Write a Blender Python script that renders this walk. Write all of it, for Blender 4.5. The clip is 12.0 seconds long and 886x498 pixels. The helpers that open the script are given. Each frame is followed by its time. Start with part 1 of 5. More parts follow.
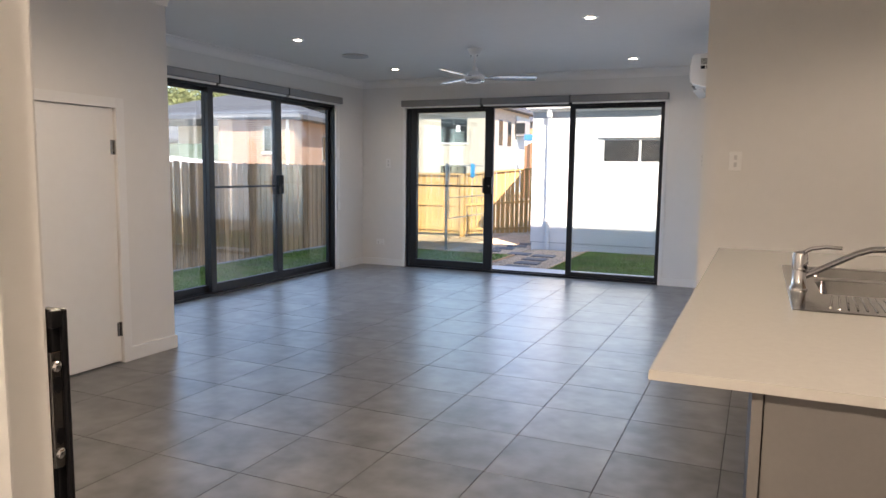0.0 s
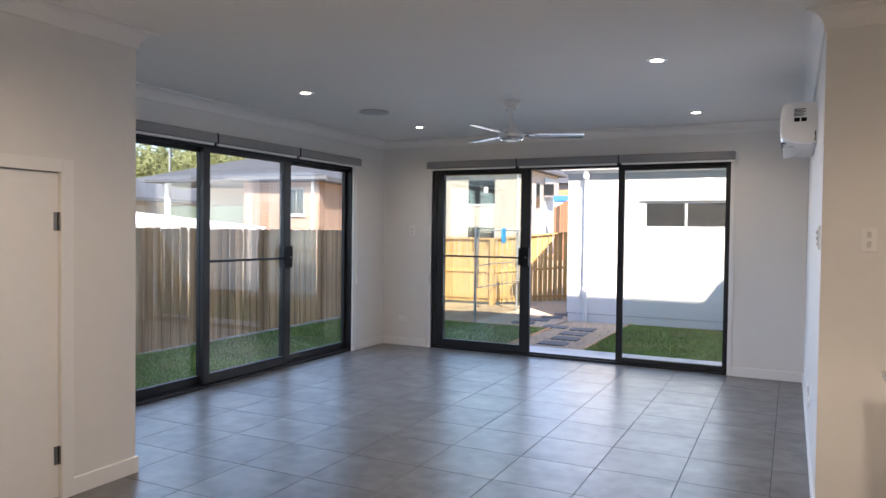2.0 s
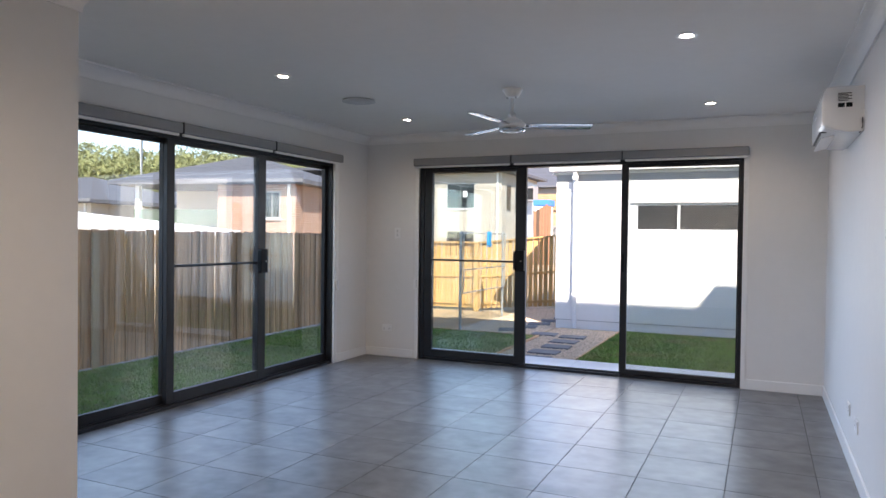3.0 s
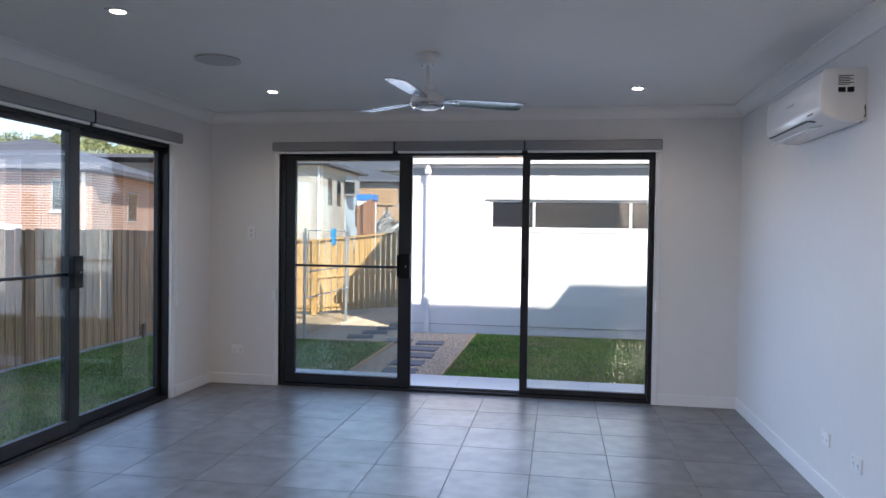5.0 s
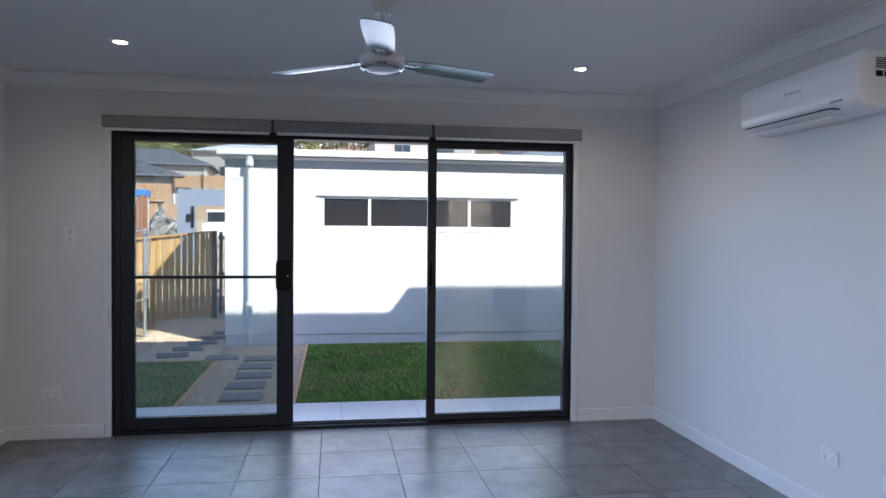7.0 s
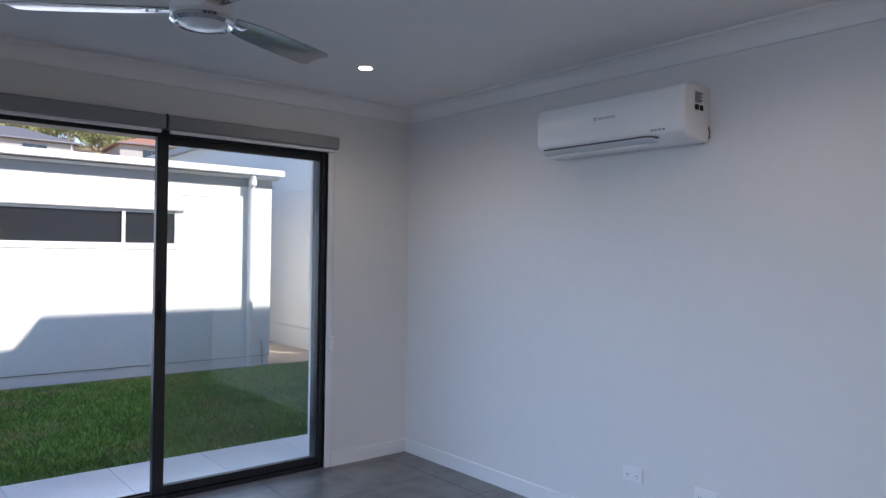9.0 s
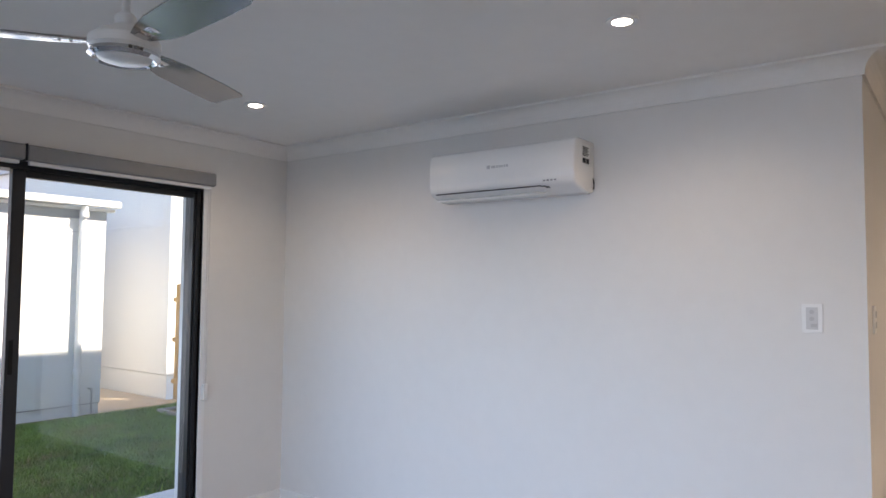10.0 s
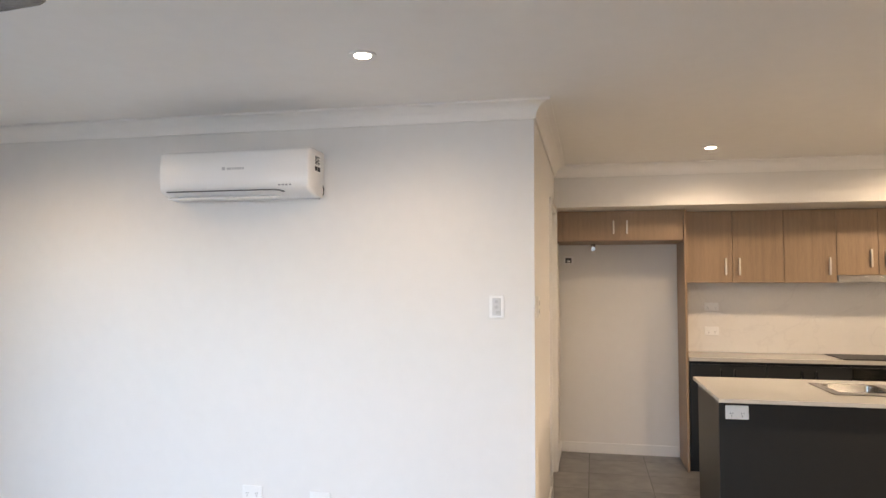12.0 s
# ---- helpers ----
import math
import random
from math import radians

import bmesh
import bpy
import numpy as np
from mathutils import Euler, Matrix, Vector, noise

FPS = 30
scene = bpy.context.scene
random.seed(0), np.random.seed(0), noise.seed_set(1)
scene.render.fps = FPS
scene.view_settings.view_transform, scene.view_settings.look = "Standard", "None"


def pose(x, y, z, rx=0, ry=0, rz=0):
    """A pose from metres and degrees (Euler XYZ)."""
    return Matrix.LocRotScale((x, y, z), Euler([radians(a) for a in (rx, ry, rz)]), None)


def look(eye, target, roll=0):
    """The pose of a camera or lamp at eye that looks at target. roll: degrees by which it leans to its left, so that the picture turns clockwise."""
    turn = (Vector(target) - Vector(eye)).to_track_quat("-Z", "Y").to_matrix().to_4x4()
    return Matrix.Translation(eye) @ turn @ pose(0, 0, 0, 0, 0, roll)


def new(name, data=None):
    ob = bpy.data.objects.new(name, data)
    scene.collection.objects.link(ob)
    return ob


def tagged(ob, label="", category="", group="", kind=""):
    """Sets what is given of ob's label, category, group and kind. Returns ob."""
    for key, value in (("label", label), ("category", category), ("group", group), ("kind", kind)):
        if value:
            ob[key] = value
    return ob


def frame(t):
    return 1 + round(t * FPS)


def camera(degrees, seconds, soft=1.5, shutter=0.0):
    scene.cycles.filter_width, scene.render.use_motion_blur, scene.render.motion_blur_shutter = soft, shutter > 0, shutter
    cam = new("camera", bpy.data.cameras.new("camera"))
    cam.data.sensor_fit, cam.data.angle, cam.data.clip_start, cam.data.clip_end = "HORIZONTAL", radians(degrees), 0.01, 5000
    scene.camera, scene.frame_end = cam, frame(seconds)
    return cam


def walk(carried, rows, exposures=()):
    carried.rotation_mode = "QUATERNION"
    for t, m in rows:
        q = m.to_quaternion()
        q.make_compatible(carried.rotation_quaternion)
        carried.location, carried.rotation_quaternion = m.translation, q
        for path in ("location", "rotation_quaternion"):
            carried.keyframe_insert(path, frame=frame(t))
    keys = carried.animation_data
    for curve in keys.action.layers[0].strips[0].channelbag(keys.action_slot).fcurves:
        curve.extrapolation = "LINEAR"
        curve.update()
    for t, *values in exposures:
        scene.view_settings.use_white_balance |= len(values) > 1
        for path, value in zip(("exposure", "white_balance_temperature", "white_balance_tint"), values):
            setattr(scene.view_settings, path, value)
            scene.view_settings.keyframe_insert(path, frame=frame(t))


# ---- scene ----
cam = camera(64.4, 12.0)
PATH = [
    (0, (-0.533, 0.984, 1.245), (-1.344, 2.799, 1.026), 0.7),
    (0.5, (-0.64, 1.208, 1.255), (-1.459, 3.022, 1.061), 0.6),
    (1, (-0.742, 1.422, 1.272), (-1.6, 3.224, 1.145), 0.6),
    (1.5, (-0.881, 1.698, 1.313), (-1.772, 3.487, 1.249), 0.7),
    (2, (-0.997, 1.927, 1.344), (-1.884, 3.719, 1.294), 0.7),
    (2.5, (-1.145, 2.193, 1.337), (-2.014, 3.994, 1.287), 0.7),
    (2.7, (-1.231, 2.275, 1.314), (-2.085, 4.083, 1.271), 0.7),
    (4.5, (-2.023, 3.031, 1.35), (-2.551, 4.96, 1.307), 0.8),
    (5, (-2.286, 3.264, 1.365), (-2.61, 5.237, 1.32), 0.8),
    (5.5, (-2.543, 3.499, 1.363), (-2.705, 5.492, 1.321), 0.8),
    (6, (-2.808, 3.701, 1.378), (-2.835, 5.7, 1.336), 0.6),
    (6.5, (-3.024, 3.947, 1.368), (-2.894, 5.943, 1.331), 0.6),
    (6.7, (-3.123, 4.036, 1.376), (-2.922, 6.026, 1.336), 0.5),
    (8.3, (-3.677, 4.878, 1.365), (-2.856, 6.701, 1.35), 0.8),
    (8.5, (-3.734, 4.959, 1.386), (-2.81, 6.732, 1.376), 0.7),
    (9, (-3.855, 5.152, 1.396), (-2.579, 6.692, 1.409), 0.8),
    (9.5, (-3.961, 5.278, 1.426), (-2.504, 6.646, 1.505), 0.6),
    (10, (-4.088, 5.375, 1.445), (-2.49, 6.572, 1.556), 0.5),
    (10.5, (-4.217, 5.386, 1.434), (-2.45, 6.314, 1.557), 0.4),
    (11, (-4.354, 5.378, 1.448), (-2.491, 6.093, 1.568), 0.2),
    (11.5, (-4.46, 5.399, 1.435), (-2.543, 5.955, 1.559), 0.2),
    (12, (-4.501, 5.411, 1.421), (-2.548, 5.825, 1.537), 0.2),
]
EXPOSURES = [(0, 1.78, 7350, 18), (2, 1.78, 7300, 19), (4.5, 1.5, 6750, 19), (6.5, 1.38, 6450, 19), (8.5, 1.12, 6350, 19), (9.5, 1.52, 7050, 19), (10.5, 2.12, 8100, 20), (12, 2.48, 8800, 19)]
walk(cam, [(t, look(eye, target, roll)) for t, eye, target, roll in PATH], EXPOSURES)

# ---- world, sun, exposure ----
world = bpy.data.worlds.new("sky_world")
scene.world = world
world.use_nodes = True
wn = world.node_tree.nodes
sky = wn.new("ShaderNodeTexSky")
sky.sky_type = "NISHITA"
sky.sun_disc = False
SUN_DIR = Vector((0.62 * 0.77, -0.78 * 0.77, 0.637)).normalized()
sky.sun_elevation = math.asin(SUN_DIR.z)
sky.sun_rotation = math.atan2(SUN_DIR.x, SUN_DIR.y)
world.node_tree.links.new(sky.outputs[0], wn["Background"].inputs[0])
wn["Background"].inputs[1].default_value = 0.15
sky.air_density, sky.dust_density, sky.ozone_density = 0.8, 0.0, 3.0
sun = new("sun", bpy.data.lights.new("sun", "SUN"))
sun.data.energy, sun.data.angle, sun.data.color = 4.0, radians(0.5), (1.0, 0.95, 0.87)
sun.matrix_world = look((10, -10, 20), Vector((10, -10, 20)) - SUN_DIR)


def area(name, eye, target, sx, sy, watts, color, spread):
    li = bpy.data.lights.new(name, "AREA")
    li.shape, li.size, li.size_y, li.energy, li.color = "RECTANGLE", sx, sy, watts, color
    li.spread = radians(spread)
    ob = new(name, li)
    ob.matrix_world = look(eye, target)
    return ob


# Added fill lamps just outside the doors, boosting the daylight that enters the room.
area("door_fill_north", (-3.11, 9.44, 1.25), (-3.11, 7.44, 0.05), 3.1, 1.9, 8, (0.50, 0.70, 1.0), 130)
area("door_fill_west", (-5.64, 6.85, 1.25), (-3.64, 6.85, 0.25), 3.1, 1.9, 12, (0.42, 0.65, 1.0), 92)

# EAVE_*: unseen roof edge, set by where its shadow falls on the garage.
EAVE_X, EAVE_STEP, EAVE_H = 2.19, 0.40, 0.43
FAN_ANGLES = (-96, 24, 144)

# ---- materials ----


def mat(name, color, rough=0.6, metal=0.0, var=0.08, scale=6.0, bump=0.0, bump_scale=120.0, spec=0.5, coat=0.0, by_object=0.0, by_island=0.0):
    m = bpy.data.materials.new(name)
    m.use_nodes = True
    nt = m.node_tree
    b = nt.nodes["Principled BSDF"]
    b.inputs["Roughness"].default_value, b.inputs["Metallic"].default_value = rough, metal
    b.inputs["Specular IOR Level"].default_value = spec
    b.inputs["Coat Weight"].default_value = coat
    co = nt.nodes.new("ShaderNodeTexCoord")
    n1 = nt.nodes.new("ShaderNodeTexNoise")
    n1.inputs["Scale"].default_value, n1.inputs["Detail"].default_value = scale, 6.0
    nt.links.new(co.outputs["Object"], n1.inputs["Vector"])
    n2 = nt.nodes.new("ShaderNodeTexNoise")
    n2.inputs["Scale"].default_value, n2.inputs["Detail"].default_value = scale * 9, 4.0
    nt.links.new(co.outputs["Object"], n2.inputs["Vector"])
    mix = nt.nodes.new("ShaderNodeMath")
    mix.operation = "ADD"
    nt.links.new(n1.outputs["Fac"], mix.inputs[0])
    nt.links.new(n2.outputs["Fac"], mix.inputs[1])
    mr = nt.nodes.new("ShaderNodeMapRange")
    mr.inputs["From Min"].default_value, mr.inputs["From Max"].default_value = 0.6, 1.4
    mr.inputs["To Min"].default_value, mr.inputs["To Max"].default_value = 1 - var, 1 + var
    nt.links.new(mix.outputs[0], mr.inputs["Value"])
    last = mr.outputs[0]
    for amount, node, sock in ((by_object, "ShaderNodeObjectInfo", "Random"), (by_island, "ShaderNodeNewGeometry", "Random Per Island")):
        if amount:
            oi = nt.nodes.new(node)
            r2 = nt.nodes.new("ShaderNodeMapRange")
            r2.inputs["To Min"].default_value, r2.inputs["To Max"].default_value = 1 - amount, 1 + amount
            nt.links.new(oi.outputs[sock], r2.inputs["Value"])
            mu = nt.nodes.new("ShaderNodeMath")
            mu.operation = "MULTIPLY"
            nt.links.new(last, mu.inputs[0])
            nt.links.new(r2.outputs[0], mu.inputs[1])
            last = mu.outputs[0]
    vm = nt.nodes.new("ShaderNodeVectorMath")
    vm.operation = "SCALE"
    vm.inputs[0].default_value = color
    nt.links.new(last, vm.inputs["Scale"])
    nt.links.new(vm.outputs[0], b.inputs["Base Color"])
    if bump:
        n3 = nt.nodes.new("ShaderNodeTexNoise")
        n3.inputs["Scale"].default_value, n3.inputs["Detail"].default_value = bump_scale, 3.0
        nt.links.new(co.outputs["Object"], n3.inputs["Vector"])
        bp = nt.nodes.new("ShaderNodeBump")
        bp.inputs["Strength"].default_value, bp.inputs["Distance"].default_value = bump, 0.004
        nt.links.new(n3.outputs["Fac"], bp.inputs["Height"])
        nt.links.new(bp.outputs[0], b.inputs["Normal"])
    return m


def glow(name, color, strength):
    m = bpy.data.materials.new(name)
    m.use_nodes = True
    b = m.node_tree.nodes["Principled BSDF"]
    b.inputs["Base Color"].default_value = (*color, 1)
    b.inputs["Emission Color"].default_value = (*color, 1)
    b.inputs["Emission Strength"].default_value = strength
    return m


def glass_mat(name, tint, rough=0.0):
    m = bpy.data.materials.new(name)
    m.use_nodes = True
    nt = m.node_tree
    nt.nodes.remove(nt.nodes["Principled BSDF"])
    tr = nt.nodes.new("ShaderNodeBsdfTransparent")
    tr.inputs[0].default_value = (*tint, 1)
    gl = nt.nodes.new("ShaderNodeBsdfGlossy")
    gl.inputs["Roughness"].default_value = 0.01
    lw = nt.nodes.new("ShaderNodeLayerWeight")
    lw.inputs["Blend"].default_value = 0.5
    pw_ = nt.nodes.new("ShaderNodeMath")
    pw_.operation = "POWER"
    nt.links.new(lw.outputs["Facing"], pw_.inputs[0])
    pw_.inputs[1].default_value = 5.0
    fr = nt.nodes.new("ShaderNodeMath")
    fr.operation = "MULTIPLY_ADD"
    nt.links.new(pw_.outputs[0], fr.inputs[0])
    fr.inputs[1].default_value, fr.inputs[2].default_value = 0.9, 0.075
    mx = nt.nodes.new("ShaderNodeMixShader")
    nt.links.new(fr.outputs[0], mx.inputs[0])
    nt.links.new(tr.outputs[0], mx.inputs[1])
    nt.links.new(gl.outputs[0], mx.inputs[2])
    nt.links.new(mx.outputs[0], nt.nodes["Material Output"].inputs[0])
    return m


WALL = mat("wall_paint", (0.75, 0.74, 0.72), 0.55, var=0.02, scale=1.5, bump=0.08, bump_scale=260)
CEIL = mat("ceiling_paint", (0.85, 0.84, 0.82), 0.8, var=0.02, scale=1.2, bump=0.05, bump_scale=200)
TRIM = mat("gloss_trim_paint", (0.80, 0.80, 0.79), 0.32, var=0.02, scale=3)
DOORP = mat("door_paint", (0.80, 0.80, 0.79), 0.38, var=0.02, scale=2, bump=0.04, bump_scale=90)
TILE = mat("grey_porcelain_tile", (0.150, 0.146, 0.144), 0.32, var=0.48, scale=3.0, bump=0.05, bump_scale=25, by_object=0.07)
nt = TILE.node_tree
oi_ = nt.nodes.new("ShaderNodeObjectInfo")
sh_ = nt.nodes.new("ShaderNodeVectorMath")
sh_.operation = "MULTIPLY_ADD"
nt.links.new(oi_.outputs["Random"], sh_.inputs[0])
sh_.inputs[1].default_value = (37.0, 61.0, 13.0)
nt.links.new([n for n in nt.nodes if n.type == "TEX_COORD"][0].outputs["Object"], sh_.inputs[2])
for n in nt.nodes:
    if n.type == "TEX_NOISE":
        nt.links.new(sh_.outputs[0], n.inputs["Vector"])
        n.inputs["Detail"].default_value = 2.5
        n.inputs["Scale"].default_value = min(n.inputs["Scale"].default_value, 9.0)
GROUT = mat("dark_grout", (0.055, 0.054, 0.053), 0.9, var=0.15, scale=20)
SATIN = mat("satin_nickel", (0.66, 0.62, 0.55), 0.38, 0.7, var=0.03)
FRAME = mat("charcoal_powder_coat", (0.016, 0.017, 0.020), 0.42, var=0.08, scale=30, spec=0.34)
BLACK = mat("black_plastic", (0.006, 0.006, 0.007), 0.4, var=0.05, spec=0.16)
GLASS = glass_mat("clear_glass", (0.93, 0.96, 0.95))
BLIND = mat("grey_blind_cassette", (0.24, 0.243, 0.25), 0.55, var=0.04, scale=12)
WHITE_PL = mat("white_plastic", (0.82, 0.82, 0.81), 0.28, var=0.015, scale=5)
PLATE_G = mat("pale_grey_plastic", (0.60, 0.60, 0.60), 0.35, var=0.02)
BUTTON_G = mat("grey_button_plastic", (0.50, 0.50, 0.50), 0.4, var=0.02)
GREY_PL = mat("grey_plastic", (0.30, 0.30, 0.31), 0.45, var=0.04)
CHROME = mat("polished_chrome", (0.64, 0.64, 0.65), 0.06, 1.0, var=0.02)
STEEL = mat("brushed_stainless_steel", (0.32, 0.31, 0.30), 0.16, 1.0, var=0.08, scale=30)
STONE = mat("cream_stone_benchtop", (0.50, 0.485, 0.45), 0.16, var=0.04, scale=60)
CARCASS = mat("charcoal_laminate", (0.012, 0.013, 0.0135), 0.42, var=0.08, scale=20, spec=0.35)
LAMP = glow("lamp_diffuser", (1.0, 0.93, 0.82), 9.0)
RENDER_W = mat("white_render", (0.80, 0.80, 0.79), 0.85, var=0.03, scale=1.0, bump=0.15, bump_scale=150)
CONC = mat("concrete", (0.36, 0.35, 0.33), 0.85, var=0.12, scale=3, bump=0.2, bump_scale=60)

# ---- mesh helpers ----


def box(bm, x0, x1, y0, y1, z0, z1, bevel=0.0, seg=2):
    r = bmesh.ops.create_cube(bm, size=1.0, matrix=Matrix.LocRotScale(((x0 + x1) / 2, (y0 + y1) / 2, (z0 + z1) / 2), None, (abs(x1 - x0), abs(y1 - y0), abs(z1 - z0))))
    if bevel:
        es = list({e for v in r["verts"] for e in v.link_edges})
        bmesh.ops.bevel(bm, geom=es, offset=bevel, segments=seg, affect="EDGES", profile=0.6)
    return r["verts"]


def cyl(bm, r, depth, m, seg=24, r2=None):
    return bmesh.ops.create_cone(bm, cap_ends=True, segments=seg, radius1=r, radius2=r if r2 is None else r2, depth=depth, matrix=m)["verts"]


def tube(bm, pts, r, seg=10):
    """A round tube through the points."""
    pts = [Vector(p) for p in pts]
    rings = []
    for i, p in enumerate(pts):
        d = (pts[min(i + 1, len(pts) - 1)] - pts[max(i - 1, 0)]).normalized()
        q = d.to_track_quat("Z", "Y")
        rings.append([bm.verts.new(p + q @ Vector((r * math.cos(2 * math.pi * k / seg), r * math.sin(2 * math.pi * k / seg), 0))) for k in range(seg)])
    for a, b in zip(rings, rings[1:]):
        for k in range(seg):
            bm.faces.new((a[k], a[(k + 1) % seg], b[(k + 1) % seg], b[k]))
    bm.faces.new(rings[0][::-1])
    bm.faces.new(rings[-1])


def finish(name, bm, material, smooth=False):
    bmesh.ops.recalc_face_normals(bm, faces=bm.faces)
    me = bpy.data.meshes.new(name)
    bm.to_mesh(me)
    bm.free()
    me.materials.append(material)
    if smooth:
        for p in me.polygons:
            p.use_smooth = True
        me.set_sharp_from_angle(angle=radians(40))
    return me


def part(name, bm, material, parent=None, label="", smooth=False):
    ob = new(name, finish(name, bm, material, smooth))
    if parent:
        ob.parent = parent
        ob.matrix_parent_inverse = parent.matrix_world.inverted()
    return tagged(ob, label)


def boxes(name, specs, material, parent=None, label="", bevel=0.0):
    bm = bmesh.new()
    for s in specs:
        box(bm, *s, bevel=bevel)
    return part(name, bm, material, parent, label)


def thing(name, label, category, at=(0, 0, 0), group="", turn=0.0):
    e = new(name)
    e.empty_display_size = 0.1
    e.matrix_world = pose(*at, 0, 0, turn)
    bpy.context.view_layer.update()
    return tagged(e, label, category, group)


def structure(ob, label=""):
    return tagged(ob, label, kind="structure")


# ---- plan of the house ----
XE, XW, YN, YR, XK, XS, YS, CH = -0.87, -5.36, 9.14, 5.70, 1.90, -4.20, 4.62, 2.40
ND0, ND1, WD0, WD1, DH = -4.715, -1.525, 5.31, 8.50, 2.07   # the two sliding doors
YH0, YH1 = 1.36, 1.45                                     # hall partition
T = 0.22
XU = 2.12
structure(boxes("wall_north", [(XW - T, ND0, YN, YN + T, -0.3, CH), (ND1, XU + T, YN, YN + T, -0.3, CH), (ND0, ND1, YN, YN + T, DH, CH), (ND0, ND1, YN + 0.02, YN + T, -0.3, -0.03)], WALL), "white painted plaster wall with a wide sliding door")
structure(boxes("wall_west", [(XW - 0.143, XW, WD1, YN, -0.3, CH), (XW - T, XW, YS - 0.1, WD0, -0.3, CH), (XW - T, XW, WD0, WD1, DH, CH), (XW - T, XW - 0.02, WD0, WD1, -0.3, -0.03)], WALL), "white painted plaster wall with a wide sliding door")
structure(boxes("wall_east", [(XE, XE + 0.1, YR + 0.1, YN, 0, CH)], WALL), "white painted plaster wall")
structure(boxes("wall_pantry", [(XE, 0.49, YR, YR + 0.1, 0, CH), (1.17, XK, YR, YR + 0.1, 0, CH), (0.49, 1.17, YR, YR + 0.1, 2.06, CH)], WALL), "white painted return wall with a doorway")
structure(boxes("wall_kitchen", [(XK, XK + 0.1, -1.0, YN, 0, CH)], WALL), "white painted kitchen wall")
UD0, UD1, UDH = 3.36, 4.18, 1.61
structure(boxes("wall_stairs", [(XS - 0.1, XS, UD1, YS, 0, CH), (XS - 0.1, XS, -1.0, UD0, 0, CH), (XS - 0.1, XS, UD0, UD1, UDH, CH), (XW, XS - 0.1, YS - 0.1, YS, 0, CH)], WALL), "white painted wall beside the stairs")
structure(boxes("wall_hall", [(XS, -1.2, YH0, YH1, 0, CH), (-0.34, XK, YH0, YH1, 0, CH), (-1.2, -0.34, YH0, YH1, 2.06, CH)], WALL), "white painted partition with a doorway")
structure(boxes("wall_south", [(XS - 0.1, XK + 0.1, -1.1, -1.0, 0, CH)], WALL), "white painted end wall")
structure(boxes("wall_cupboard", [(XW - T, XW, -1.0, YS - 0.1, 0, CH)], WALL), "white painted cupboard wall")
structure(boxes("ceiling", [(XW - T, XU + T, -1.1, YN + T, CH, CH + 0.25)], CEIL), "flat white plasterboard ceiling")
floor = structure(boxes("floor", [(XW - 0.04, XK, -1.0, YN + 0.04, -0.3, -0.004)], GROUT), "large grey porcelain floor tiles with thin joints")


# ---- sliding doors ----
def sliding_door(name, at, turn, width, label, deep=0.12, jamb=0.032):
    """A three-panel sliding door in local x along the opening, y outwards; the middle bay is clear, its panel slid behind the first."""
    d = thing(name, label, "sliding door", at, turn=turn)
    d["kind"] = "structure"

    def lp(pname, specs, material, parent=d, lab="", bevel=0.002):
        bm = bmesh.new()
        for s in specs:
            box(bm, *s, bevel=bevel, seg=1)
        bm.transform(d.matrix_world)
        return part(pname, bm, material, parent, lab)

    h = DH
    lp("window_frame", [(0, 0.05, 0, deep, -0.02, h), (width - jamb, width, 0, deep, -0.02, h), (0.05, width - jamb, 0, 0.12, h - 0.05, h)], FRAME)
    lp("sill_track", [(0.05, width - jamb, 0, 0.12, -0.02, 0.022), (0.05, width - jamb, 0.035, 0.045, 0.022, 0.034), (0.05, width - jamb, 0.085, 0.095, 0.022, 0.034)], FRAME)
    return d, lp


def door_panel(lp, a, b, y0, sl=0.055, sr=0.055, rail=0.07, bar=False, handle=False):
    t = 0.04
    h = DH - 0.05
    fr = lp("door_panel", [(a, a + sl, y0, y0 + t, 0.03, h), (b - sr, b, y0, y0 + t, 0.03, h), (a + sl, b - sr, y0, y0 + t, 0.03, 0.03 + rail), (a + sl, b - sr, y0, y0 + t, h - 0.035, h)], FRAME)
    g = lp("pane", [(a + sl - 0.005, b - sr + 0.005, y0 + 0.017, y0 + 0.023, 0.03 + rail - 0.005, h - 0.03)], GLASS, fr, bevel=0)
    g.visible_shadow = False
    if bar:
        lp("midrail", [(a + sl, b - sr, y0 + 0.008, y0 + 0.032, 1.055, 1.075)], FRAME, fr)
    if handle:
        x = b - 0.055
        lp("handle", [(x - 0.05, x + 0.05, y0 - 0.035, y0, 0.975, 1.185)], BLACK, fr, "black lock and pull handle", 0.006)
        lp("latch", [(x + 0.012, x + 0.022, y0 - 0.042, y0 - 0.034, 1.07, 1.082)], SATIN, fr, "small metal key barrel", bevel=0.003)
        lp("grip", [(x - 0.062, x - 0.050, y0 - 0.05, y0 - 0.004, 0.985, 1.175)], BLACK, fr, "black pull grip", bevel=0.004)
    else:
        lp("finger_pull", [(a + 0.012, a + 0.034, y0 - 0.004, y0, 1.0, 1.17)], BLACK, fr, "black finger pull", 0.001)


